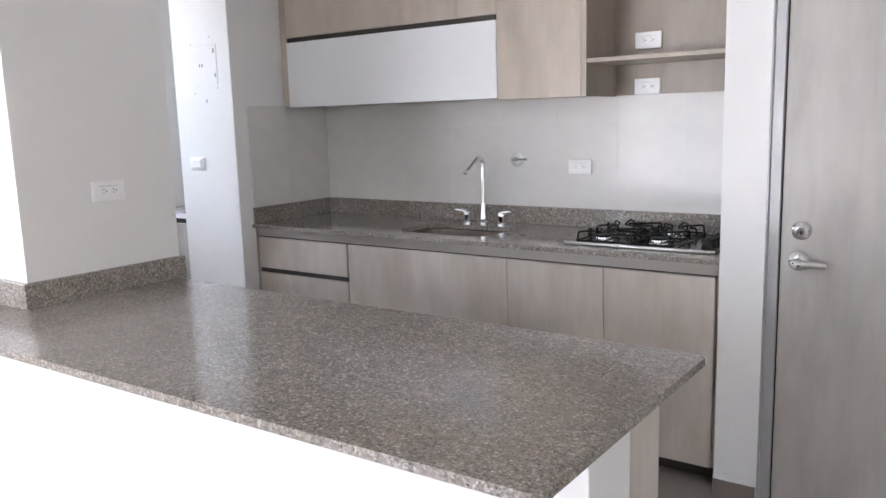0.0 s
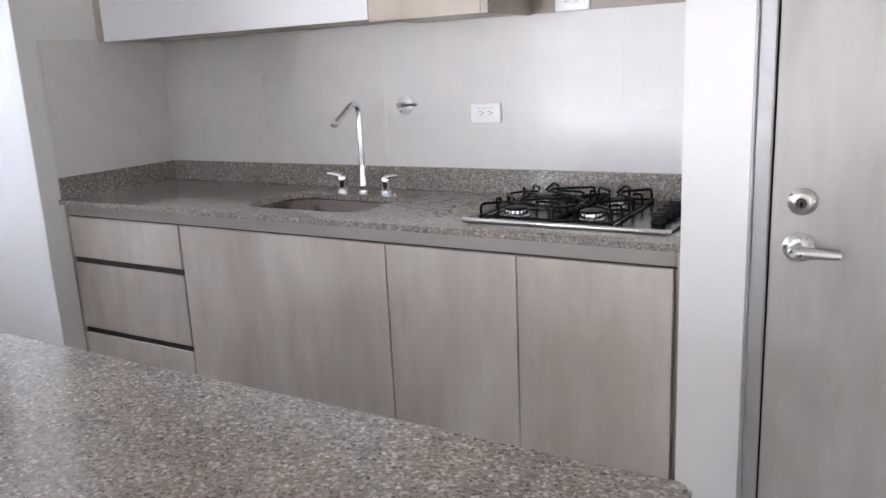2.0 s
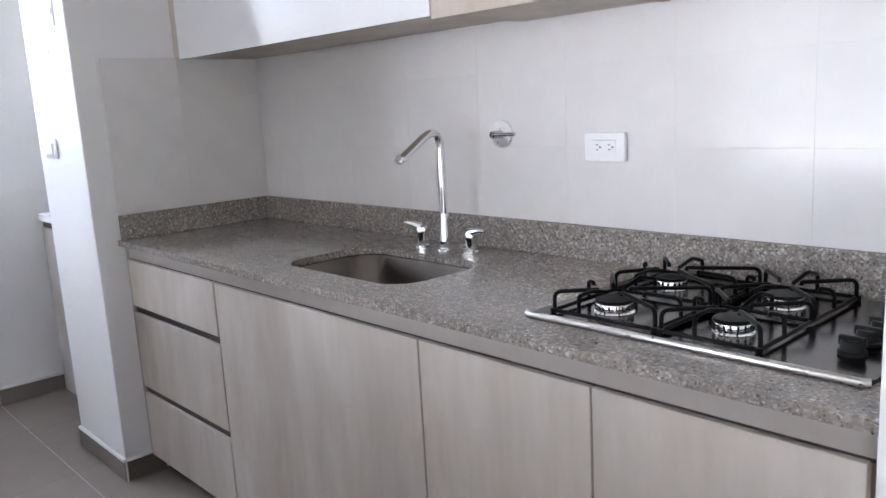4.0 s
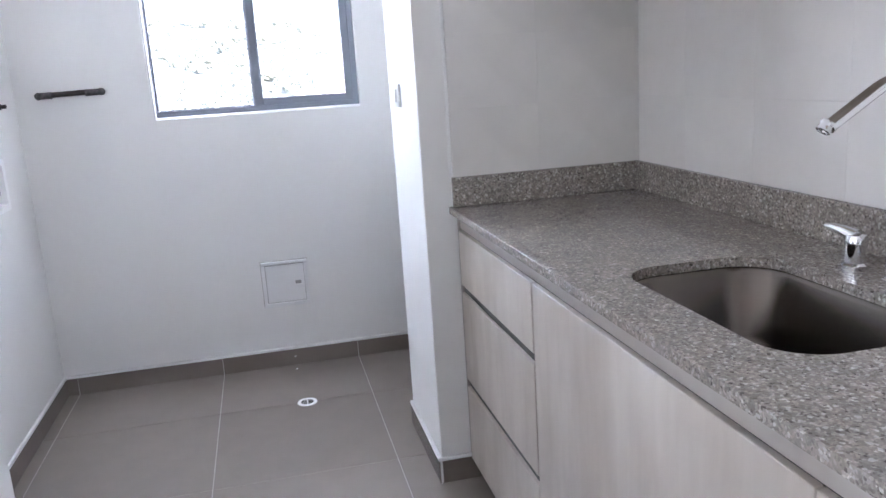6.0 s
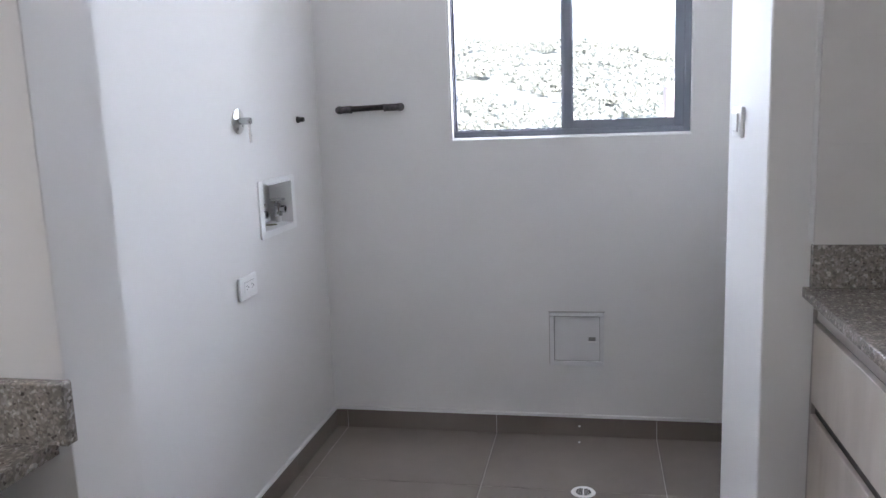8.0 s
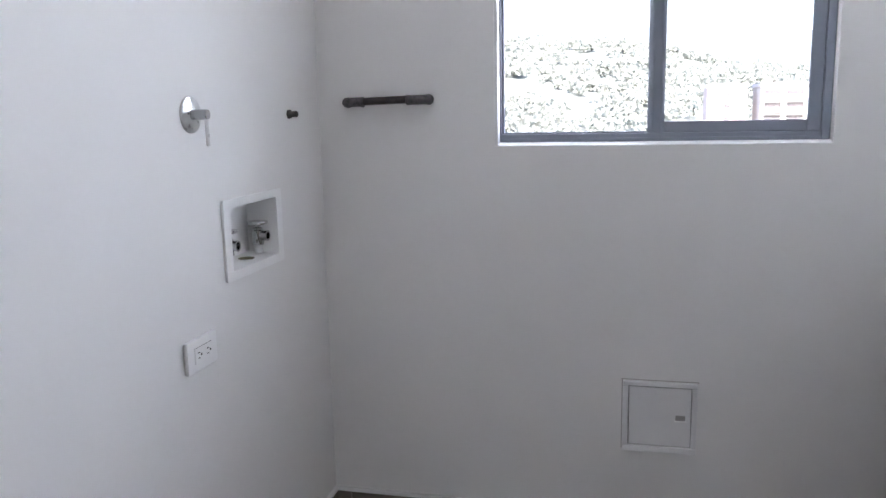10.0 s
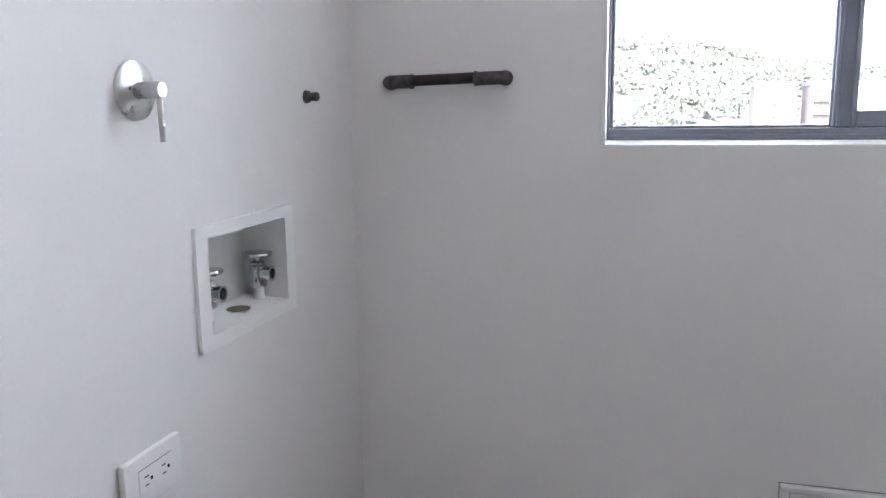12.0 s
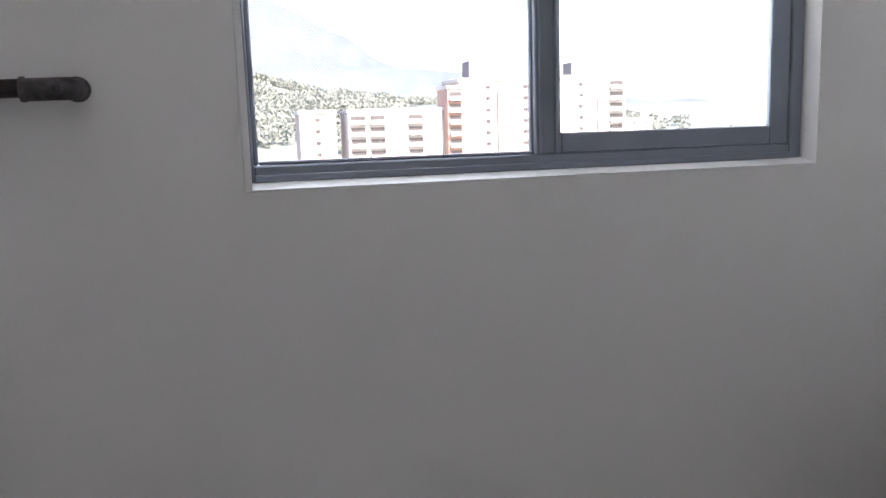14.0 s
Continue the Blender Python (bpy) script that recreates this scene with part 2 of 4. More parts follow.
def arc(points, radius, steps=5):
    """Rounds the inner corners of a line of points."""
    pts = [Vector(p) for p in points]
    out = [pts[0]]
    for a, b, c in zip(pts, pts[1:], pts[2:]):
        u, v = (a - b).normalized(), (c - b).normalized()
        r = min(radius, (a - b).length * 0.45, (c - b).length * 0.45)
        for k in range(steps + 1):
            t = k / steps
            out.append((b + u * r) * (1 - t) ** 2 + b * 2 * t * (1 - t) + (b + v * r) * t ** 2)
    out.append(pts[-1])
    return out


def rounded(cx, cy, hx, hy, r, n=8):
    pts = []
    for sx, sy, start in ((1, 1, 0), (-1, 1, 90), (-1, -1, 180), (1, -1, 270)):
        for k in range(n + 1):
            a = radians(start + 90 * k / n)
            pts.append((cx + sx * (hx - r) + r * math.cos(a), cy + sy * (hy - r) + r * math.sin(a)))
    return pts


def plate(outer, holes, z0, z1):
    """A flat slab with a convex outline and at most one hole."""
    bm = bmesh.new()
    if not holes:
        lo, hi = [bm.verts.new((x, y, z0)) for x, y in outer], [bm.verts.new((x, y, z1)) for x, y in outer]
        bm.faces.new(hi)
        bm.faces.new(lo[::-1])
        for k in range(len(lo)):
            j = (k + 1) % len(lo)
            bm.faces.new((lo[k], lo[j], hi[j], hi[k]))
        return bm
    hole = holes[0]
    cx, cy = sum(p[0] for p in hole) / len(hole), sum(p[1] for p in hole) / len(hole)

    def cross(loop, a):
        dx, dy, best = math.cos(a), math.sin(a), 0.0
        for (x0, y0), (x1, y1) in zip(loop, loop[1:] + loop[:1]):
            ex, ey = x1 - x0, y1 - y0
            den = dx * ey - dy * ex
            if abs(den) < 1e-12:
                continue
            t, u = ((x0 - cx) * ey - (y0 - cy) * ex) / den, ((x0 - cx) * dy - (y0 - cy) * dx) / den
            if t > 0 and -1e-6 <= u <= 1 + 1e-6:
                best = max(best, t)
        return cx + best * dx, cy + best * dy
    angles = sorted({round(math.atan2(y - cy, x - cx), 6) for x, y in [*outer, *hole]})
    rings = []
    for a in angles:
        p, q = cross(hole, a), cross(list(outer), a)
        rings.append([bm.verts.new((*v, z)) for v, z in ((p, z1), (q, z1), (q, z0), (p, z0))])
    for k in range(len(rings)):
        r, s = rings[k], rings[(k + 1) % len(rings)]
        for m in range(4):
            bm.faces.new((r[m], s[m], s[(m + 1) % 4], r[(m + 1) % 4]))
    return bm


def holed_wall(axis, at0, at1, u0, u1, z0, z1, openings):
    """A wall with thickness along x or y and rectangular openings (u0, u1, z0, z1)."""
    us = sorted({u0, u1, *[v for o in openings for v in o[:2]]})
    zs = sorted({z0, z1, *[v for o in openings for v in o[2:]]})
    bm = bmesh.new()
    grid = {}

    def vert(side, u, z):
        key = (side, u, z)
        if key not in grid:
            a = at0 if side == 0 else at1
            grid[key] = bm.verts.new((a, u, z) if axis == "y" else (u, a, z))
        return grid[key]

    def solid(i, j):
        if not (0 <= i < len(us) - 1 and 0 <= j < len(zs) - 1):
            return False
        cu, cz = (us[i] + us[i + 1]) / 2, (zs[j] + zs[j + 1]) / 2
        return not any(o[0] < cu < o[1] and o[2] < cz < o[3] for o in openings)
    for i in range(len(us) - 1):
        for j in range(len(zs) - 1):
            if not solid(i, j):
                continue
            a, b, c, d = us[i], us[i + 1], zs[j], zs[j + 1]
            for s in (0, 1):
                bm.faces.new([vert(s, u, z) for u, z in ((a, c), (b, c), (b, d), (a, d))])
            for (di, dj), (p, q) in (((-1, 0), ((a, c), (a, d))), ((1, 0), ((b, c), (b, d))), ((0, -1), ((a, c), (b, c))), ((0, 1), ((a, d), (b, d)))):
                if not solid(i + di, j + dj):
                    bm.faces.new([vert(0, *p), vert(0, *q), vert(1, *q), vert(1, *p)])
    return bm


def structure(name, bm, mat, label):
    ob = new(name, mesh_from(bm, name, mat))
    return tagged(ob, label, kind="structure")


# ---- the shell ----
HEAD = 2.4
WX, NY, LX = -4.662, 3.775, -3.395
wall_west = structure("wall_west", holed_wall("y", WX - 0.14, WX, 1.54, 3.95, 0, HEAD, [(2.219, 3.084, 1.143, 2.1)]), WALL, "off-white painted plaster wall with a window opening")
wall_north = structure("wall_north", box(LX - 0.001, -0.92, NY, NY + 0.12, 0, HEAD), WALL, "off-white kitchen wall behind the worktop")
wall_pier = structure("wall_pier", box(-3.86, LX, 3.085, 3.95, 0, HEAD, 0.003, 1), WALL, "thick white pier between kitchen and laundry")
wall_laundry_north = structure("wall_laundry_north", box(WX, -3.86, NY, NY + 0.12, 0, HEAD), WALL, "white wall behind the laundry sink")
wall_partition = structure("wall_partition", holed_wall("x", 1.54, 1.705, -5.5, -2.717, 0, HEAD, [(-4.334, -4.092, 0.889, 1.037)]), WALL, "white partition wall of the laundry")
wall_stub = structure("wall_stub", box(-2.717, -2.575, 1.54, 2.10, 0, HEAD, 0.0015, 1), WALL, "short white wall end above the breakfast bar")
wall_door = structure("wall_door", holed_wall("x", 3.115, 3.235, -0.915, 2.2, 0, HEAD, [(-0.757, 0.24, 0, 2.1)]), WALL, "white wall round the entrance door")
wall_alcove = structure("wall_alcove", box(-0.915, -0.80, 3.235, NY + 0.12, 0, HEAD), WALL, "white side wall of the kitchen alcove")
# The opening in this unseen wall is added to let fill light in.
wall_east = structure("wall_east", holed_wall("y", 2.2, 2.32, -3.12, 3.235, 0, HEAD, [(-2.8, -1.0, 0.05, 2.2)]), WALL, "off-white living room wall with an added, unseen light opening")
# Added out of view: the upper slab blocks sun from the east opening.
east_sun_block = structure("east_sun_block", box(2.32, 5.2, -3.6, 1.6, HEAD, HEAD + 0.15), CEILING, "unseen white slab added to keep the sun out of the east opening")
east_added_slab = structure("east_added_slab", box(2.32, 5.2, -3.6, 1.6, -0.2, 0.0), CONCRETE, "unseen concrete slab added below the east opening")
wall_south = structure("wall_south", holed_wall("x", -3.12, -3.0, -5.5, 2.2, 0, HEAD, [(-5.3, -2.1, 0.05, 2.2)]), WALL, "off-white wall with a wide balcony opening")
wall_living_west = structure("wall_living_west", box(-5.62, -5.5, -3.12, 1.705, 0, HEAD), WALL, "off-white living room wall")
wall_corridor = structure("wall_corridor", box(-0.8, 0.9, 4.5, 4.6, 0, HEAD), WALL, "plain wall behind the entrance door")
ceiling = structure("ceiling", box(-5.62, 2.32, -3.12, 4.6, HEAD, HEAD + 0.15), CEILING, "plain white plaster ceiling")
floor = structure("floor", box(-5.62, 2.32, -3.12, 4.6, -0.2, -0.0015), GROUT, "floor slab with grey grout under taupe porcelain tiles")

# ---- entrance door ----
door_1 = thing("door_1", pose(-0.738, 3.115, 0), "tall grey wood-grain entrance door, closed, with satin lock and lever", "door")
door_1["kind"] = "structure"
dframe = box(-0.019, 0.017, 0.0, 0.12, 0, 2.1, 0.003, 1)
box(0.955, 0.991, 0.0, 0.12, 0, 2.1, 0.003, 1, dframe)
box(0.017, 0.955, 0.0, 0.12, 2.065, 2.1, 0.003, 1, dframe)
part("door_frame", dframe, FRAME_METAL, door_1, "grey door frame")
part("frame_lip", box(-0.026, -0.019, -0.008, 0.0, 0, 2.1, 0.002, 1), FRAME_METAL, door_1)
leaf = part("door_leaf", box(0.022, 0.952, 0.006, 0.046, 0.006, 2.06, 0.003, 2), WOOD_DOOR, door_1, "ash grey wood-grain leaf")
part("dark_gap", box(0.0165, 0.0225, 0.012, 0.05, 0, 2.065), DARK, door_1)
lock = part("deadbolt", lathe([(0, -0.012), (0.018, -0.012), (0.023, -0.009), (0.030, -0.004), (0.031, 0.006)][::-1], (0, 1, 0), 36, (0.085, 0.0, 1.006)), SATIN, leaf, "round satin deadbolt", True)
turn = lathe([(0, -0.019), (0.011, -0.019), (0.014, -0.015), (0.014, -0.008)], (0, 1, 0), 24, (0.085, 0, 1.006))
part("thumb_turn", turn, CHROME, leaf, "", True)
part("keyhole", box(0.0825, 0.0875, -0.0205, -0.0185, 0.997, 1.008), DARK, leaf)
rose = lathe([(0, -0.014), (0.018, -0.014), (0.026, -0.009), (0.033, -0.003), (0.033, 0.006)], (0, 1, 0), 36, (0.082, 0, 0.903))
part("rose", rose, SATIN, leaf, "satin round rose", True)
boss = lathe([(0, -0.064), (0.012, -0.064), (0.016, -0.060), (0.017, -0.050), (0.013, -0.044), (0.013, -0.008)], (0, 1, 0), 28, (0.082, 0, 0.903))
part("boss", boss, SATIN, leaf, "round satin boss of the lever", True)
lever = tube([(0.086, -0.056, 0.903), (0.105, -0.057, 0.9035), (0.130, -0.056, 0.903), (0.155, -0.053, 0.902), (0.170, -0.050, 0.9015), (0.173, -0.049, 0.9015)], [0.0135, 0.0135, 0.0115, 0.0100, 0.0095, 0.006], 16)
part("lever_handle", lever, SATIN, leaf, "satin lever handle", True)

# ---- laundry window ----
def glazed_window(name, label, y0, y1, z0, z1, ym):
    w = thing(name, pose(0, 0, 0), label, "window")
    w["kind"] = "structure"
    xf = WX - 0.035
    f = box(xf - 0.06, xf, y0, y0 + 0.004, z0, z1, 0.001, 1)
    box(xf - 0.06, xf, y1 - 0.022, y1, z0, z1, 0.002, 1, f)
    box(xf - 0.06, xf, y0 + 0.004, y1 - 0.022, z0, z0 + 0.022, 0.002, 1, f)
    box(xf - 0.06, xf, y0 + 0.004, y1 - 0.022, z1 - 0.022, z1, 0.002, 1, f)
    box(xf - 0.008, xf + 0.004, y0 + 0.004, y1 - 0.022, z0, z0 + 0.010, 0.001, 1, f)
    part("window_frame", f, ALU, w, "grey aluminium frame")
    for nm, xs, la, lb, sl, sr, rail in (("fixed_sash", xf - 0.027, y0 + 0.011, ym, 0.007, 0.016, 0.005), ("sliding_sash", xf - 0.017, ym + 0.044, y1 - 0.056, 0.040, 0.034, 0.030)):
        zb, zt = z0 + 0.022, z1 - 0.022
        s = box(xs, xs + 0.013, la - sl, la, zb, zt, 0.002, 1)
        box(xs, xs + 0.013, lb, lb + sr, zb, zt, 0.002, 1, s)
        box(xs, xs + 0.013, la, lb, zb, zb + rail, 0.002, 1, s)
        box(xs, xs + 0.013, la, lb, zt - rail, zt, 0.002, 1, s)
        if nm == "sliding_sash":
            box(xs + 0.013, xs + 0.017, la - sl + 0.005, la - sl + 0.011, zb, zt, 0.001, 1, s)
            box(xs + 0.013, xs + 0.017, la - 0.011, la - 0.005, zb, zt, 0.001, 1, s)
        sash = part(nm, s, ALU, w)
        pane = part("pane", box(xs + 0.004, xs + 0.008, la - 0.003, lb + 0.003, zb + rail - 0.003, zt - rail + 0.003), GLASS, sash, "clear glass pane")
        pane.visible_shadow = False
    return w


window_1 = glazed_window("window_1", "grey aluminium sliding window with two clear panes, in the laundry", 2.229, 3.0835, 1.153, 2.1, 2.629)
reveal = box(WX - 0.10, WX - 0.0005, 2.2195, 2.2285, 1.1435, 2.1)
sv = [[reveal.verts.new((x, y, z)) for x, z in ((WX - 0.10, 1.1435), (WX - 0.10, 1.1527), (WX - 0.029, 1.1527), (WX - 0.0005, 1.1455), (WX - 0.0005, 1.1435))] for y in (2.2286, 3.0835)]
for k in range(5):
    reveal.faces.new((sv[0][k], sv[0][(k + 1) % 5], sv[1][(k + 1) % 5], sv[1][k]))
reveal.faces.new(sv[0])
reveal.faces.new(sv[1])
structure("window_sill", reveal, CAULK, "white painted window reveal and sill")

# ---- balcony window behind the walk ----
window_2 = thing("window_2", pose(0, -3.06, 0), "wide grey aluminium balcony window", "window")
window_2["kind"] = "structure"
fr = box(-5.3, -5.24, -0.03, 0.03, 0.05, 2.2)
for xa in (-4.50, -3.73, -2.94, -2.16):
    box(xa, xa + 0.06, -0.03, 0.03, 0.05, 2.2, 0, 1, fr)
for za in (0.05, 1.0, 2.14):
    box(-5.24, -2.16, -0.025, 0.025, za, za + 0.06, 0, 1, fr)
part("window_frame", fr, ALU, window_2)
for xa, xb in ((-5.24, -4.50), (-4.44, -3.73), (-3.67, -2.94), (-2.88, -2.16)):
    pn = part("pane", box(xa, xb, -0.004, 0.004, 0.11, 2.14), GLASS, window_2)
    pn.visible_shadow = False

# ---- kitchen: lower cabinets ----
FY = 3.18


def front(name, x0, x1, z0, z1, parent, mat=WOOD, label=""):
    return part(name, box(x0, x1, 0.0, 0.018, z0, z1, 0.0012, 1), mat, parent, label)


def carcass(parent, x0, x1, mat=WOOD):
    shell = box(x0, x0 + 0.016, 0.0205, 0.58, 0.07, 0.855)
    box(x1 - 0.016, x1, 0.0205, 0.58, 0.07, 0.855, 0, 1, shell)
    box(x0 + 0.016, x1 - 0.016, 0.0205, 0.58, 0.07, 0.086, 0, 1, shell)
    box(x0 + 0.016, x1 - 0.016, 0.565, 0.58, 0.086, 0.855, 0, 1, shell)
    part("body", shell, mat, parent)
    # The toe kick's near-black colour holds the shade under the cabinet.
    part("toe_kick", box(x0, x1, 0.085, 0.10, 0.0, 0.07), PROFILE_SHADE, parent, "deeply recessed toe kick, coloured dark for the shade there")
    part("top_rail", box(x0 - 0.001, x1 + 0.001, 0.006, 0.02, 0.815, 0.857), RAIL, parent, "smooth taupe top rail")
    # Dark strip standing in for the shadow between rail and door tops.
    part("grip_shadow_profile", box(x0, x1, 0.012, 0.0205, 0.8065, 0.8148), PROFILE_SHADE, parent)


drawers = thing("drawer_cabinet", pose(0, FY, 0), "greyed oak three-drawer base cabinet with dark grip grooves", "kitchen cabinet")
carcass(drawers, -3.39, -2.735)
part("filler_strip", box(-3.394, -3.378, 0.002, 0.02, 0.07, 0.855), RAIL, drawers)
for z0, z1 in ((0.643, 0.808), (0.343, 0.618), (0.075, 0.318)):
    front("drawer", -3.375, -2.742 if z1 > 0.7 else -2.739, z0, z1, drawers)
# Dark strip that paints the shadow in the gap right of the drawers.
part("joint_shadow", box(-2.742, -2.7345, 0.013, 0.0202, 0.075, 0.808), PROFILE_SHADE, drawers, "dark strip for the shadow in the joint beside the drawers")
for z0, z1 in ((0.6185, 0.6425), (0.3185, 0.3425)):
    part("grip_profile", box(-3.375, -2.737, 0.009, 0.0205, z0, z1), PROFILE_SHADE, drawers, "dark brown recessed grip")
for nm, x0, x1, lb in (("sink_cabinet", -2.733, -1.8255, "wide greyed oak sink base cabinet with one plain door"),
                       ("base_cabinet", -1.8235, -1.3825, "greyed oak base cabinet with one narrow plain door"),
                       ("hob_cabinet", -1.3805, -0.938, "greyed oak base cabinet under the gas hob, one plain door")):
    c = thing(nm, pose(0, FY, 0), lb, "kitchen cabinet", "base cabinets under the worktop")
    carcass(c, x0, x1)
    front("door", x0 + 0.001, x1 - 0.009 if nm == "hob_cabinet" else x1 - 0.001, 0.075, 0.808, c)
drawers["group"] = "base cabinets under the worktop"
side_panel = thing("end_panel", pose(0, FY, 0), "narrow taupe end panel beside the hob cabinet", "kitchen panel")
part("panel", box(-0.937, -0.917, 0.0, 0.58, 0.0, 0.857, 0.001, 1), WOOD_BACK, side_panel)

# ---- worktop with sink and hob ----
worktop = thing("kitchen_worktop", pose(0, 0, 0), "polished brown speckled granite worktop with upstands and a sink cut-out", "worktop")
SX, SY, SHX, SHY = -2.250, 3.427, 0.257, 0.155
slab = plate([(LX, 3.162), (-0.917, 3.162), (-0.917, 3.764), (LX, 3.764)], [rounded(SX, SY, SHX, SHY, 0.085, 10)], 0.858, 0.878)
part("slab", slab, GRANITE, worktop)
part("upstand", box(-3.378, -0.917, 3.750, 3.766, 0.878, 0.965, 0.0015, 1), GRANITE, worktop)
part("upstand", box(LX, -3.378, 3.172, 3.766, 0.878, 0.965, 0.0015, 1), GRANITE, worktop)
part("front_edge", box(LX + 0.001, -0.918, 3.1595, 3.1625, 0.8585, 0.8775), GRANITE, worktop)

sink = thing("kitchen_sink", pose(SX, SY, 0.858), "undermounted brushed steel sink bowl with rounded corners, empty", "sink")
bowl = bmesh.new()
rings = []
for hx, hy, r, z in ((0.272, 0.174, 0.09, -0.002), (0.261, 0.161, 0.087, -0.002), (0.255, 0.155, 0.086, -0.012), (0.249, 0.149, 0.082, -0.14),
                     (0.232, 0.134, 0.075, -0.165), (0.19, 0.10, 0.06, -0.175), (0.05, 0.045, 0.04, -0.180)):
    rings.append([bowl.verts.new((x, y, z)) for x, y in rounded(0, 0, hx, hy, r, 8)])
for a, b in zip(rings, rings[1:]):
    for k in range(len(a)):
        j = (k + 1) % len(a)
        bowl.faces.new((a[k], a[j], b[j], b[k]))
bowl.faces.new(rings[-1])
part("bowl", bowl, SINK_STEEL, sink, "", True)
strainer = part("strainer", lathe([(0.042, -0.181), (0.042, -0.176), (0.036, -0.175), (0.032, -0.179), (0, -0.179)], seg=28), CHROME, sink, "", True)
for k in range(8):
    a = k * math.pi / 4
    part("strainer_hole", lathe([(0.003, -0.1785), (0, -0.1783)], seg=8, place=(0.018 * math.cos(a), 0.018 * math.sin(a), 0)), DARK, strainer)

faucet = thing("kitchen_faucet", pose(-2.238, 3.655, 0.878), "tall chrome three-hole faucet with an angled spout", "faucet")
part("spout_base", lathe([(0.0, 0), (0.023, 0), (0.023, 0.004), (0.018, 0.007), (0.021, 0.012), (0.019, 0.03), (0.014, 0.085), (0.0125, 0.105), (0.0, 0.105)]), CHROME, faucet, "", True)
path = arc([(0, 0, 0.10), (0, 0, 0.358), (0, -0.145, 0.268)], 0.075, 12)
part("spout", tube(path, 0.0116, 18), CHROME, faucet, "bent chrome spout tube", True)
tip_dir = (Vector((0, -0.145, 0.268)) - Vector((0, 0, 0.345))).normalized()
end = Vector((0, -0.145, 0.268))
aer = part("aerator", lathe([(0, -0.006), (0.0118, -0.006), (0.0124, -0.001), (0.0116, 0.001), (0.0116, 0.004), (0.0122, 0.006), (0.0118, 0.011), (0.0098, 0.012), (0.0095, 0.009), (0, 0.009)], tuple(Vector((0, -0.75, -1)).normalized()), 20, tuple(end + Vector((0, -0.004, 0.003)))), CHROME, faucet, "", True)
for side in (-1, 1):
    h = part("handle", lathe([(0, 0), (0.024, 0), (0.024, 0.006), (0.018, 0.010), (0.019, 0.040), (0.0205, 0.052), (0.017, 0.060), (0, 0.063)], place=(side * 0.102, 0.005, 0)), CHROME, faucet, "", True)
    lev = tube([(side * 0.102, 0.005, 0.055), (side * 0.127, 0.0, 0.062), (side * 0.150, -0.006, 0.067), (side * 0.166, -0.008, 0.067)], [0.0145, 0.0115, 0.0075, 0.005], 14)
    part("lever", lev, CHROME, h, "", True)

hob = thing("gas_hob", pose(-1.283, 3.478, 0.878), "stainless steel four-burner gas hob with black iron grates", "hob")
HX, HY = 0.308, 0.215
hob_plate = plate(rounded(0, 0.005, HX, HY, 0.02, 4), [], 0.0005, 0.0075)
part("plate", hob_plate, HOB_STEEL, hob, "brushed stainless plate", True)
part("front_rail", tube([(-HX, -HY + 0.002, 0.007), (-HX + 0.01, -HY - 0.002, 0.007), (HX - 0.01, -HY - 0.002, 0.007), (HX, -HY + 0.002, 0.007)], 0.0065, 12), SATIN, hob, "", True)
BURNERS = [(-0.184, -0.105, 0.036), (0.050, -0.095, 0.034), (-0.193, 0.112, 0.032), (0.048, 0.105, 0.035)]
for bx, by, br in BURNERS:
    b = part("burner", lathe([(br * 1.12, 0.007), (br * 1.05, 0.010), (br, 0.011), (br, 0.023), (br * 0.97, 0.025), (0, 0.025)], place=(bx, by, 0)), CHROME, hob, "", True)
    part("burner_cap", lathe([(br * 0.98, 0.0245), (br * 1.03, 0.027), (br * 0.95, 0.031), (br * 0.4, 0.033), (0, 0.033)], place=(bx, by, 0)), BLACK_IRON, b, "black enamel cap", True)
    for k in range(18):
        a = k * math.pi / 9
        part("flame_slot", box(-0.0014, 0.0014, -0.0006, 0.0006, 0.015, 0.0235), DARK, b).matrix_basis = pose(bx + (br + 0.0002) * math.sin(a), by - (br + 0.0002) * math.cos(a), 0, 0, 0, math.degrees(a))


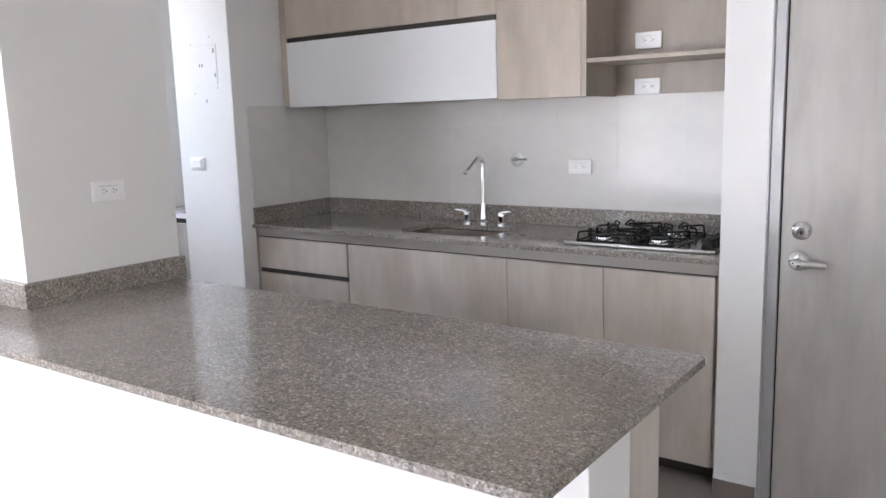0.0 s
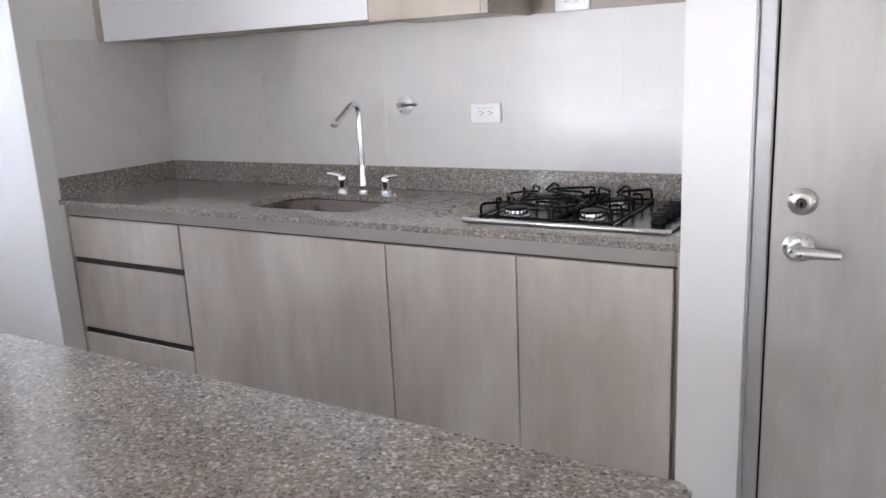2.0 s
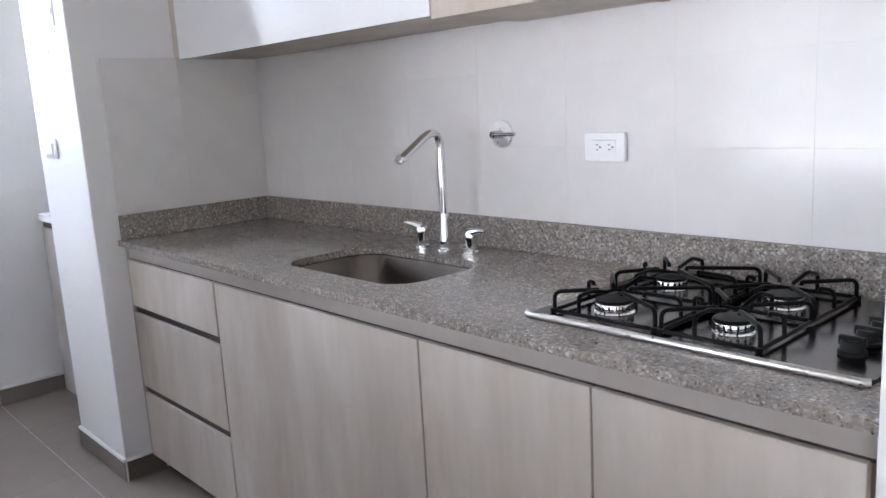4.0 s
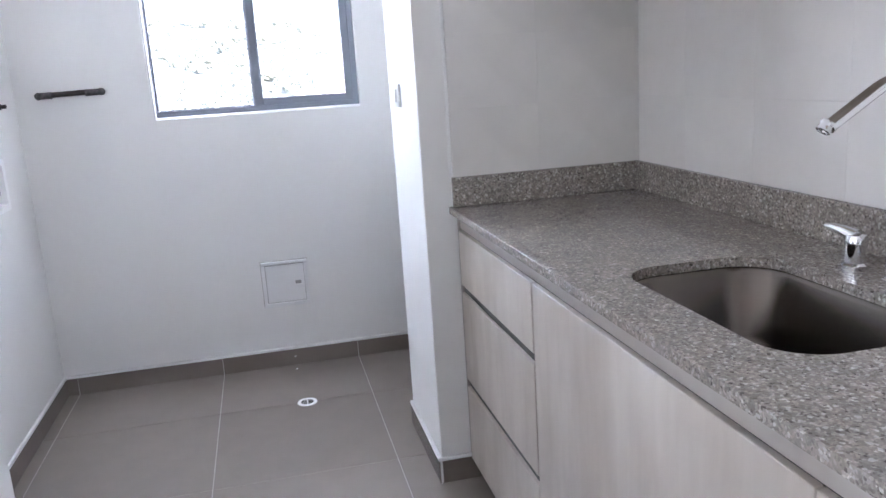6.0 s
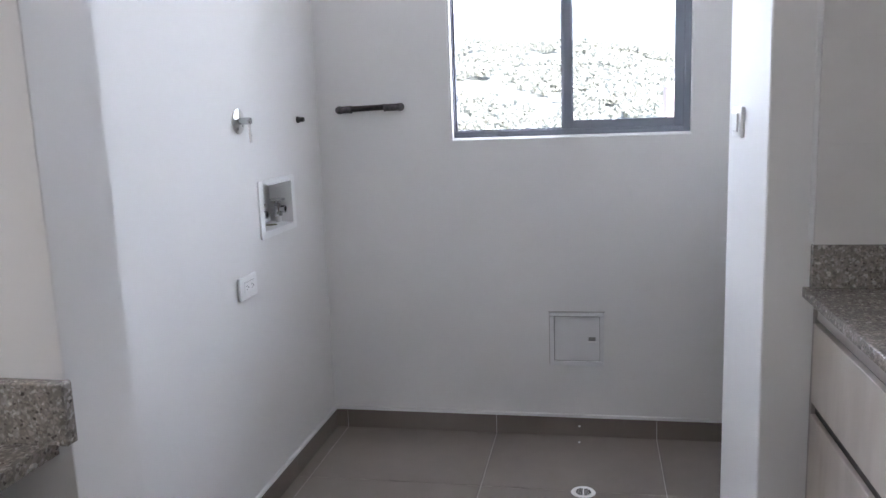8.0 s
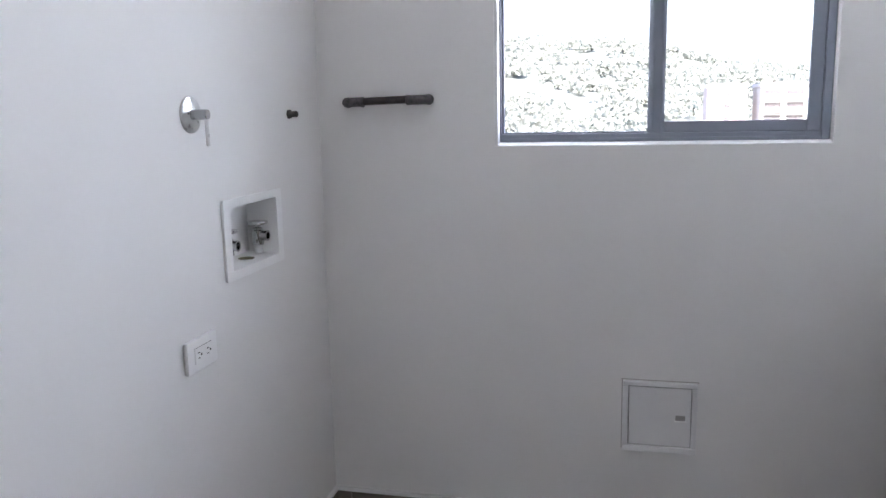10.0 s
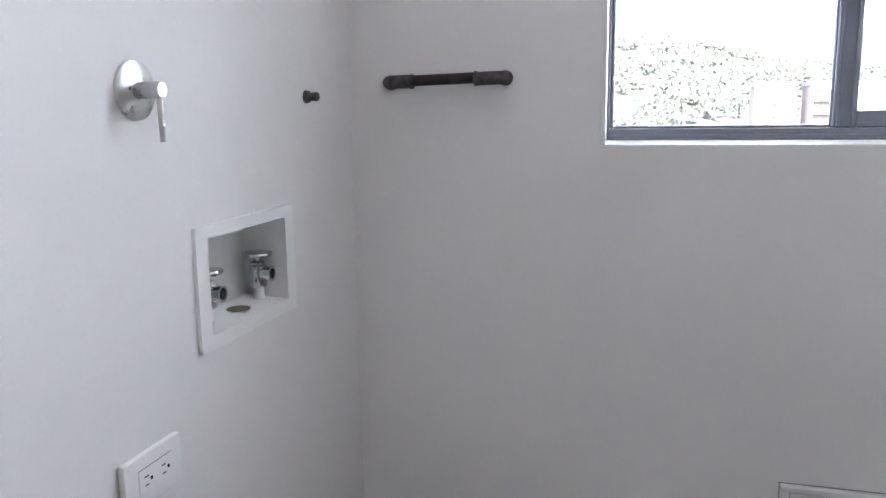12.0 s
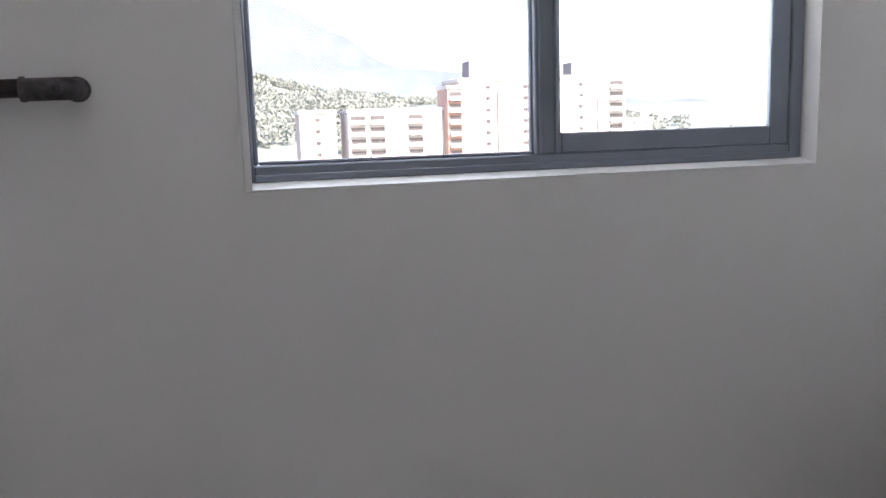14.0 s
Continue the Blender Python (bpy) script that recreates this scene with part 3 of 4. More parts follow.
def grate(x0, x1, y0, y1, centres):
    bm = bmesh.new()
    r = 0.0041
    low, top = 0.015, 0.050
    tube(arc([(x0, y0, low), (x1, y0, low), (x1, y1, low), (x0, y1, low), (x0, y0, low)], 0.012, 3), r, 8, bm)
    for x, y in ((x0, y0), (x1, y0), (x1, y1), (x0, y1)):
        tube([(x, y, 0.0072), (x, y, low + 0.004)], 0.0062, 8, bm)
    ym = (y0 + y1) / 2
    tube([(x0, ym, low), (x1, ym, low)], r, 8, bm)
    for cx, cy in centres:
        ya, yb = (y0, ym) if cy < ym else (ym, y1)
        centre = Vector((cx, cy, top))
        # long fingers from the corners, short ones from the sides, and a raised one from front and back
        for px, py, gap in ((x0, ya + 0.004, 0.030), (x1, ya + 0.004, 0.034), (x0, yb - 0.008, 0.034), (x1, yb - 0.008, 0.030),
                            (x0, (ya + yb) / 2 + 0.012, 0.066), (x1, (ya + yb) / 2 - 0.012, 0.066)):
            foot = Vector((px, py, top))
            tip = centre + (foot - centre).normalized() * gap
            tube(arc([(px, py, low), foot, tip, tip - Vector((0, 0, 0.006))], 0.014, 4), r, 8, bm)
        for py, sx in ((ya, -0.018), (yb, 0.018)):
            near = Vector((cx + sx, cy + (py - cy) * 0.55, top + (0.013 if py == yb else 0.002)))
            tube(arc([(cx + sx, py, low), (cx + sx, py, top), near, (cx + sx * 0.3, cy + (py - cy) * 0.2, top - 0.004)], 0.008, 4), r, 8, bm)
    part("grate", bm, BLACK_IRON, hob, "black iron pan grate", True)


grate(-0.262, -0.044, -0.19, 0.205, [BURNERS[0][:2], BURNERS[2][:2]])
grate(-0.032, 0.140, -0.19, 0.205, [BURNERS[1][:2], BURNERS[3][:2]])
for k in range(4):
    kn = part("knob", lathe([(0.021, 0.0072), (0.021, 0.013), (0.018, 0.015), (0.0165, 0.029), (0.014, 0.031), (0, 0.031)], seg=24, place=(0.244, -0.105 + 0.062 * k, 0)), BLACK_PLASTIC, hob, "black control knob", True)
    part("grip", box(0.224, 0.264, -0.110 + 0.062 * k, -0.100 + 0.062 * k, 0.02, 0.036, 0.002, 1), BLACK_PLASTIC, kn)

# ---- upper cabinets ----
UY = 3.441
uc = thing("flap_cabinet", pose(0, UY, 0), "wall cabinet with a white lift-up flap under greyed oak doors", "wall cabinet", "wall cabinets")
part("body", box(-3.394, -2.016, 0.02, 0.330, 1.495, 2.38), WOOD_UP, uc)
part("flap", box(-3.348, -2.017, 0.0, 0.018, 1.490, 1.835, 0.0015, 1), GLOSS_WHITE, uc, "smooth white flap")
part("grip_profile", box(-3.345, -2.017, 0.006, 0.0205, 1.836, 1.859), PROFILE_SHADE, uc, "dark recessed grip")
part("upper_door", box(-3.345, -2.017, 0.0, 0.018, 1.86, 2.38, 0.0015, 1), WOOD_UP, uc)
part("filler_strip", box(-3.394, -3.350, 0.004, 0.02, 1.495, 2.38), WOOD_UP, uc)
wc = thing("wall_cabinet", pose(0, UY, 0), "tall greyed oak wall cabinet with one plain door", "wall cabinet", "wall cabinets")
part("body", box(-2.014, -1.602, 0.02, 0.330, 1.486, 2.38), WOOD_UP, wc)
part("door", box(-2.013, -1.603, 0.0, 0.018, 1.482, 2.38, 0.0015, 1), WOOD_UP, wc)
su = thing("open_shelf_unit", pose(0, UY, 0), "open taupe laminate shelf unit with two power outlets in its back", "shelf unit")
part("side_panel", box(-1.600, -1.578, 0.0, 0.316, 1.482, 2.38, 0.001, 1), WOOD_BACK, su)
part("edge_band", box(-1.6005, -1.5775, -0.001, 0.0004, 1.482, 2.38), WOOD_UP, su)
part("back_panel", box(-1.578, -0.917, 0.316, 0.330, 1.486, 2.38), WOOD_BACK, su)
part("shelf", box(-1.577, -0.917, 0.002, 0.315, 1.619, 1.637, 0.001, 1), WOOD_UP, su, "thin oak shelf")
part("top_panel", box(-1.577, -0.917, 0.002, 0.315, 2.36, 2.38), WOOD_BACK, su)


# ---- electrical fittings ----
def outlet(m, label, wide=0.118, high=0.070):
    """A duplex outlet; the plate faces -y."""
    o = thing("wall_outlet", m, label, "power outlet", "wall outlets")
    p = part("cover_plate", box(-wide / 2, wide / 2, -0.007, 0.004, -high / 2, high / 2, 0.0035, 2), PLASTIC, o, "", True)
    part("socket_insert", box(-0.034, 0.034, -0.0085, -0.006, -0.0165, 0.0165, 0.0006, 1), PLASTIC, o)
    part("insert_line", box(-0.0345, 0.0345, -0.0074, -0.0069, 0.0166, 0.0176), MARKS, p)
    for s in (-0.018, 0.018):
        part("slot", box(s - 0.006, s + 0.002, -0.0090, -0.0083, 0.005, 0.0066), DARK, o)
        part("slot", box(s - 0.005, s + 0.002, -0.0090, -0.0083, -0.0066, -0.005), DARK, o)
        part("ground_hole", lathe([(0.0024, -0.0090), (0.0024, -0.0083)][::-1] + [(0, -0.0083)], (0, 1, 0), 10, (s + 0.008, 0, 0)), DARK, o)
        part("ground_pin_face", box(s + 0.0062, s + 0.0098, -0.0091, -0.0084, -0.002, 0.002), DARK, o)
    return o


outlet(pose(-1.760, 3.762, 1.163), "white duplex outlet on the tiled kitchen wall")
outlet(pose(-1.428, UY + 0.312, 1.719), "white duplex outlet in the open shelf, upper compartment")
outlet(pose(-1.430, UY + 0.312, 1.521), "white duplex outlet in the open shelf, lower compartment")
outlet(pose(-2.571, 1.838, 1.200, 0, 0, 90), "white duplex outlet above the breakfast bar")
outlet(pose(-3.930, 1.709, 0.749, 0, 0, 180), "white duplex outlet low on the laundry wall")

switch = thing("light_switch", pose(-3.708, 3.085, 1.203), "single white rocker light switch on the pier", "light switch")
part("cover_plate", box(-0.059, 0.059, -0.009, 0, -0.036, 0.036, 0.004, 2), PLASTIC, switch, "", True)
rk = box(-0.034, 0.034, -0.014, -0.008, -0.022, 0.022, 0.002, 1)
part("rocker", rk, PLASTIC, switch)

cover = thing("electrical_panel_cover", pose(-3.577, 3.085, 1.72), "white painted electrical panel cover, patched into the wall", "electrical panel")
part("cover_plate", box(-0.082, 0.082, -0.003, 0, -0.104, 0.104, 0.001, 1), WALL, cover)
for dx, dz, w, h in ((-0.055, 0.0, 0.008, 0.016), (-0.035, 0.0, 0.008, 0.016), (0.062, 0.07, 0.010, 0.022), (0.066, -0.055, 0.008, 0.020)):
    part("screw_mark", box(dx - w / 2, dx + w / 2, -0.0042, -0.0028, dz - h / 2, dz + h / 2), MARKS, cover)
for x, z, w, h in ((-3.700, 1.83, 0.014, 0.005), (-3.545, 1.862, 0.014, 0.005), (-3.690, 1.575, 0.008, 0.008), (-3.597, 1.535, 0.012, 0.020), (-3.505, 1.60, 0.006, 0.012)):
    mk = thing("plaster_chip", pose(x, 3.0842, z), "small grey chip in the white paint", "paint chip", "chips round the panel cover")
    bm = lathe([(0.5, 0), (0.35, 0.5), (0, 0.6)], (0, -1, 0), 7)
    bmesh.ops.scale(bm, vec=(w, 0.002, h), verts=bm.verts)
    part("chip", bm, MARKS, mk)


# ---- water fittings ----
def stop_valve(m, label, down):
    """A round valve with a lever; it faces -y."""
    v = thing("stop_valve", m, label, "water valve", "stop valves")
    part("escutcheon", lathe([(0.0, -0.006), (0.034, -0.006), (0.0375, -0.004), (0.038, 0.0)], (0, 1, 0), 40), SATIN, v, "round satin plate", True)
    stem = part("stem", lathe([(0, -0.042), (0.0095, -0.042), (0.0105, -0.040), (0.0105, -0.005)], (0, 1, 0), 24), DARK_CHROME, v, "", True)
    if down:
        part("lever", tube([(0, -0.037, -0.004), (0, -0.038, -0.064)], 0.0042, 12), SATIN, v, "", True)
    else:
        part("lever", tube([(0.004, -0.037, 0), (0.076, -0.037, 0.001)], 0.0055, 12), DARK_CHROME, v, "", True)


stop_valve(pose(-2.104, 3.766, 1.197), "round satin stop valve beside the faucet, lever sideways", False)
stop_valve(pose(-3.963, 1.705, 1.2455, 0, 0, 180), "round satin stop valve on the laundry wall, lever down", True)

plug = thing("pipe_plug", pose(-4.447, 1.705, 1.243), "small dark plug sticking out of the laundry wall", "pipe plug")
part("plug", lathe([(0.012, 0), (0.011, 0.007), (0.0075, 0.010), (0.0085, 0.023), (0.006, 0.026), (0, 0.027)], (0, 1, 0), 14), PIPE, plug, "", True)

pipe = thing("capped_pipe", pose(WX, 1.915, 1.274), "short dusty black pipe bridge on the laundry wall", "pipe")
part("tube", tube([(0.028, -0.10, -0.001), (0.028, 0.10, 0.004)], 0.0108, 16), BARE_PIPE, pipe, "", True)
for s in (-1, 1):
    e = tube(arc([(0.0, s * 0.119, 0.002 * s), (0.030, s * 0.117, 0.002 * s), (0.029, s * 0.07, 0.001 * s)], 0.022, 6), 0.0132, 16)
    elbow = part("elbow", e, DUSTY, pipe, "cement-dusted elbow fitting", True)
    part("bead", lathe([(0.0125, 0.0), (0.0146, 0.001), (0.0146, 0.006), (0.0125, 0.007)], (0, 1, 0), 20, (0.029, s * 0.066 - 0.0035, s * 0.0015)), DUSTY, elbow, "", True)
    part("wall_sleeve", lathe([(0.0150, 0.0), (0.0150, 0.007), (0.0128, 0.009)], (1, 0, 0), 20, (0.0, s * 0.119, 0.002 * s)), DUSTY, elbow, "", True)
part("square_plug", box(0.038, 0.0455, 0.099, 0.110, -0.003, 0.007, 0.002, 1), DUSTY, pipe, "small square plug head")

# the wall facing it is at y = 1.705, so the box is built facing -y and turned
wb = thing("washing_machine_box", pose(-4.213, 1.705, 0.9625, 0, 0, 180), "white recessed plastic supply box with two chrome valves", "supply box")
frm = plate(rounded(0, 0, 0.150, 0.0935, 0.006, 3), [rounded(0, 0.001, 0.120, 0.073, 0.004, 3)], -0.002, 0.006)
bmesh.ops.rotate(frm, cent=(0, 0, 0), matrix=Matrix.Rotation(radians(90), 3, "X"), verts=frm.verts)
part("frame", frm, PLASTIC, wb)
liner = bmesh.new()
o1 = [liner.verts.new(p) for p in ((-0.120, -0.004, -0.072), (0.120, -0.004, -0.072), (0.120, -0.004, 0.074), (-0.120, -0.004, 0.074))]
o2 = [liner.verts.new(p) for p in ((-0.114, 0.075, -0.066), (0.114, 0.075, -0.066), (0.114, 0.075, 0.068), (-0.114, 0.075, 0.068))]
for k in range(4):
    liner.faces.new((o1[k], o1[(k + 1) % 4], o2[(k + 1) % 4], o2[k]))
liner.faces.new(o2)
part("recess", liner, PLASTIC, wb)
for vx in (-0.060, 0.098):
    v = part("valve", lathe([(0, -0.034), (0.0135, -0.034), (0.0150, -0.031), (0.0150, 0.003), (0.0125, 0.006), (0.0125, 0.010), (0.0065, 0.012), (0.0065, 0.020), (0, 0.020)], place=(vx, 0.040, -0.013)), DARK_CHROME, wb, "chrome angle valve", True)
    part("handle", lathe([(0, 0.014), (0.025, 0.015), (0.0275, 0.019), (0.0255, 0.022), (0.010, 0.024), (0, 0.024)], seg=24, place=(vx, 0.040, -0.008)), DARK_CHROME, v, "", True)
    part("outlet", lathe([(0.012, -0.002), (0.0135, 0.018), (0.0095, 0.018), (0.009, 0.004), (0, 0.004)], (0, -1, 0), 20, (vx, 0.030, -0.023)), DARK_CHROME, v, "", True)
    part("pipe_stub", lathe([(0.010, -0.070), (0.010, -0.030)], seg=14, place=(vx, 0.040, 0.002)), PLASTIC, wb, "", True)
part("drain_hole", lathe([(0.020, -0.0685), (0.019, -0.0675), (0.0, -0.0675)], seg=28, place=(0.018, 0.034, 0.001)), plain("old_brass", (0.11, 0.10, 0.035), 0.5), wb, "dark drain opening", True)

# ---- access hatch ----
hatch = thing("access_hatch", pose(WX, 2.680, 0.387, 0, 0, 90), "small white painted access hatch with a latch, low on the wall", "access hatch")
hf = box(-0.101, 0.101, -0.013, 0.0, 0.090, 0.104, 0.003, 2)
box(-0.101, 0.101, -0.010, 0.0, -0.104, -0.086, 0.001, 1, hf)
box(-0.101, -0.085, -0.010, 0.0, -0.086, 0.088, 0.001, 1, hf)
box(0.086, 0.101, -0.010, 0.0, -0.086, 0.088, 0.001, 1, hf)
part("frame", hf, GLOSS_WHITE, hatch)
# Grey lines paint the shadow along the frame's top and one side.
part("edge_shadow_gap", box(-0.105, 0.104, -0.0012, -0.0004, 0.104, 0.1065), GROUT, hatch, "grey line for the shadow gap above the frame")
part("edge_shadow_gap", box(-0.1035, -0.101, -0.0012, -0.0004, -0.100, 0.104), GROUT, hatch, "grey line for the shadow gap beside the frame")
part("gap", box(-0.085, 0.086, -0.0008, -0.0002, -0.086, 0.088), MARKS, hatch)
hd = part("door", box(-0.0825, 0.0845, -0.0035, -0.0009, -0.0840, 0.0855, 0.0008, 1), GLOSS_WHITE, hatch)
# Flat grey patch, painted as the shadow at the latch.
part("latch_recess", box(0.044, 0.070, -0.0040, -0.0034, -0.010, 0.008), MARKS, hd)
part("latch", box(0.040, 0.074, -0.0070, -0.0038, -0.012, -0.007, 0.001, 1), PLASTIC, hd)

# ---- floor drain ----
drain = thing("floor_drain", pose(-4.198, 2.709, 0.0), "round white floor drain grille in the laundry floor", "floor drain")
part("ring", lathe([(0.040, 0.0), (0.038, 0.003), (0.029, 0.0035), (0.028, 0.0015), (0, 0.0015)], seg=40), PLASTIC, drain, "", True)
for i in range(-3, 4):
    for s in (-1, 1):
        ln = math.sqrt(max(0.0001, 0.026 ** 2 - (i * 0.0068) ** 2))
        part("slot", box(-0.0022, 0.0022, 0.002, ln - 0.001, 0.0017, 0.0021) if s > 0 else box(-0.0022, 0.0022, -ln + 0.001, -0.002, 0.0017, 0.0021), DARK, drain).location = (0, i * 0.0068, 0)
for o in drain.children:
    if o.name.startswith("slot"):
        o.location = (o.location.y, 0, 0)
for x, y, z in ((-4.594, 2.688, 0.0015), (-4.6515, 2.688, 0.042)):
    fl = thing("paint_drop", pose(x, y, z), "tiny dried drop of white paint", "paint drop", "paint drops")
    part("drop", lathe([(0.0045, -0.0015), (0.004, 0.001), (0, 0.0025)], seg=10), CAULK, fl, "", True)

# ---- laundry sink ----
ls = thing("laundry_sink", pose(-4.39, 3.18, 0), "white laundry basin on a greyed wood cabinet", "laundry sink")
part("body", box(0.018, 0.525, 0.03, 0.585, 0.09, 0.875), WOOD_DOOR, ls)
part("door", box(0.020, 0.525, 0.010, 0.029, 0.09, 0.845, 0.001, 1), WOOD_DOOR, ls)
# Dark strip drawn as the shadow below the basin rim.
part("shadow_profile", box(0.022, 0.525, 0.016, 0.03, 0.846, 0.874), PROFILE_SHADE, ls)
part("toe_kick", box(0.03, 0.525, 0.06, 0.58, 0.0, 0.09), WOOD_BACK, ls)
basin = plate(rounded(0.263, 0.29, 0.263, 0.29, 0.02, 4), [rounded(0.263, 0.29, 0.20, 0.20, 0.06, 6)], 0.876, 0.905)
part("basin", basin, PORCELAIN, ls, "white basin rim", True)
well = bmesh.new()
rr = [[well.verts.new((x, y, z)) for x, y in rounded(0.263, 0.29, a, b, 0.06, 6)] for a, b, z in ((0.2005, 0.2005, 0.903), (0.19, 0.19, 0.70), (0.12, 0.12, 0.68))]
for a, b in zip(rr, rr[1:]):
    for k in range(len(a)):
        well.faces.new((a[k], a[(k + 1) % len(a)], b[(k + 1) % len(a)], b[k]))
well.faces.new(rr[-1])
part("well", well, PORCELAIN, ls, "", True)

# ---- breakfast bar ----
bar = thing("breakfast_bar_worktop", pose(0, 0, 0), "polished brown speckled granite breakfast bar with upstands round the wall end", "worktop")
BX, BZ = -2.575, 0.858
top = plate([(-3.3, 1.245), (-0.655, 1.285), (-0.640, 1.30), (-0.640, 2.065), (-0.655, 2.080), (BX, 2.080), (BX, 1.54), (-3.3, 1.54)], [], BZ - 0.020, BZ)
part("slab", top, GRANITE, bar)
part("upstand", box(BX, BX + 0.020, 1.520, 2.110, BZ, BZ + 0.080, 0.0015, 1), GRANITE, bar)
part("upstand", box(-3.3, BX, 1.520, 1.539, BZ, BZ + 0.080, 0.0015, 1), GRANITE, bar)
structure("wall_bar", box(-2.574, -0.68, 1.538, 1.728, 0, BZ - 0.021, 0.002, 1), WALL, "low white wall carrying the breakfast bar")
bc = thing("bar_cabinet", pose(0, 0, 0), "greyed oak cabinet under the breakfast bar", "kitchen cabinet")
part("body", box(-2.57, -0.700, 1.730, 1.871, 0.07, BZ - 0.021), WOOD, bc)
part("end_panel", box(-0.699, -0.681, 1.730, 1.89, 0.0, BZ - 0.021, 0.001, 1), WOOD, bc)
# Near-black again, for the shade below the bar cabinet.
part("toe_kick", box(-2.57, -0.72, 1.73, 1.83, 0.0, 0.069), PROFILE_SHADE, bc)
for k in range(4):
    x0 = -2.56 + k * 0.465
    part("door", box(x0, x0 + 0.462, 1.872, 1.890, 0.075, 0.80, 0.0012, 1), WOOD, bc)
part("top_rail", box(-2.57, -0.700, 1.872, 1.881, 0.805, BZ - 0.021), RAIL, bc)

# ---- outside ----
def facade_material(name, colour):
    m, nt, b = material(name, 0.85)
    v = coords(nt)
    base = ramp(nt, noise_node(nt, v, 0.3, 4), [(0.3, [c * 0.88 for c in colour]), (0.7, colour)])
    nt.links.new(base, b.inputs["Base Color"])
    return m


BRICK_F = facade_material("orange_brick_facade", (0.27, 0.165, 0.135))
WHITE_F = facade_material("white_facade", (0.34, 0.325, 0.315))
PINK_F = facade_material("pale_pink_facade", (0.29, 0.23, 0.215))
GREY_F = facade_material("grey_tank", (0.09, 0.085, 0.10))
DARK_WIN = plain("dark_window", (0.03, 0.027, 0.03), 0.4)


def leaf_material(name, dark, light, scale):
    m, nt, b = material(name, 0.8)
    v = coords(nt)
    nt.links.new(ramp(nt, noise_node(nt, v, scale, 5, 0.7), [(0.3, dark), (0.7, light)]), b.inputs["Base Color"])
    return m


FOREST = leaf_material("forest_floor", (0.06, 0.072, 0.062), (0.09, 0.10, 0.088), 0.03)
# Leaf green paled and greyed, with the valley haze mixed into the colour.
LEAVES = leaf_material("hazed_tree_leaves", (0.15, 0.172, 0.155), (0.205, 0.22, 0.195), 0.03)
leaf_nt = LEAVES.node_tree
thin_leaf, leaf_mix = leaf_nt.nodes.new("ShaderNodeBsdfTranslucent"), leaf_nt.nodes.new("ShaderNodeMixShader")
thin_leaf.inputs["Color"].default_value = (0.13, 0.15, 0.135, 1)
leaf_nt.links.new(leaf_nt.nodes["Principled BSDF"].outputs[0], leaf_mix.inputs[1])
leaf_nt.links.new(thin_leaf.outputs[0], leaf_mix.inputs[2])
leaf_mix.inputs[0].default_value = 0.45
leaf_nt.links.new(leaf_mix.outputs[0], leaf_nt.nodes["Material Output"].inputs["Surface"])
# Forest green shifted to blue: the distance haze is in this colour.
FAR_HILL = leaf_material("hazed_mountain", (0.031, 0.043, 0.047), (0.060, 0.072, 0.074), 0.02)
BARK = plain("bark", (0.10, 0.075, 0.05), 0.9)


def sheet(name, x0, x1, y0, y1, nx, ny, height, mat, label, kind="structure"):
    xs, ys = np.linspace(x0, x1, nx), np.linspace(y0, y1, ny)
    verts = [(x, y, height(x, y)) for x in xs for y in ys]
    faces = [(i * ny + j, i * ny + j + 1, (i + 1) * ny + j + 1, (i + 1) * ny + j) for i in range(nx - 1) for j in range(ny - 1)]
    me = bpy.data.meshes.new(name)
    me.from_pydata(verts, [], faces)
    me.materials.append(mat)
    me.shade_smooth()
    return tagged(new(name, me), label, kind=kind)


BASE = -48.0


def ground_height(x, y):
    """Flat city floor that rises into a wooded hillside to the west."""
    d = max(0.0, -x - 400.0)
    side = 1.0 / (1.0 + math.exp((y - 60.0) / 70.0))
    rise = (min(d, 420.0) / 420.0) ** 0.9
    h = BASE + rise * (66.0 + 52.0 * side)
    if d > 420:
        h += (d - 420) * 0.02
    return h + 5.0 * noise.noise((x * 0.012, y * 0.012, 0.3)) * min(1.0, d / 60.0) + 2.0 * noise.noise((x * 0.05, y * 0.05, 1.7)) * min(1.0, d / 60.0)


sheet("ground", -1500, 900, -1200, 1500, 121, 136, ground_height, FOREST, "green valley floor rising to a wooded hillside")


def mountain_height(x, y):
    return -60 + 430 * math.exp(-((y + 250) / 800.0) ** 2) * min(1.0, max(0.0, (-x - 1500) / 900.0)) + 110 * min(1.0, max(0.0, (-x - 1500) / 900.0)) + (95 * noise.noise((x * 0.0018, y * 0.0018, 4.0)) + 40 * noise.noise((x * 0.006, y * 0.006, 2.0))) * min(1.0, max(0.0, (-x - 1500) / 400.0))


sheet("backdrop", -3400, -1500, -2600, 3600, 60, 150, mountain_height, FAR_HILL, "mountain ridge in the distance, haze put into its blue-green colour", "structure")


# Unseen slope, added so wall tiles don't mirror the bright southern horizon.
def south_height(x, y):
    return -60 + 300 * min(1.0, max(0.0, (-y - 1150) / 700.0)) + 50 * noise.noise((x * 0.0015, y * 0.0015, 9.0)) * min(1.0, max(0.0, (-y - 1150) / 400.0))


sheet("south_sky_screen", -2600, 2600, -2700, -1150, 70, 24, south_height, FOREST, "unseen green slope added to screen off the bright southern horizon", "structure")


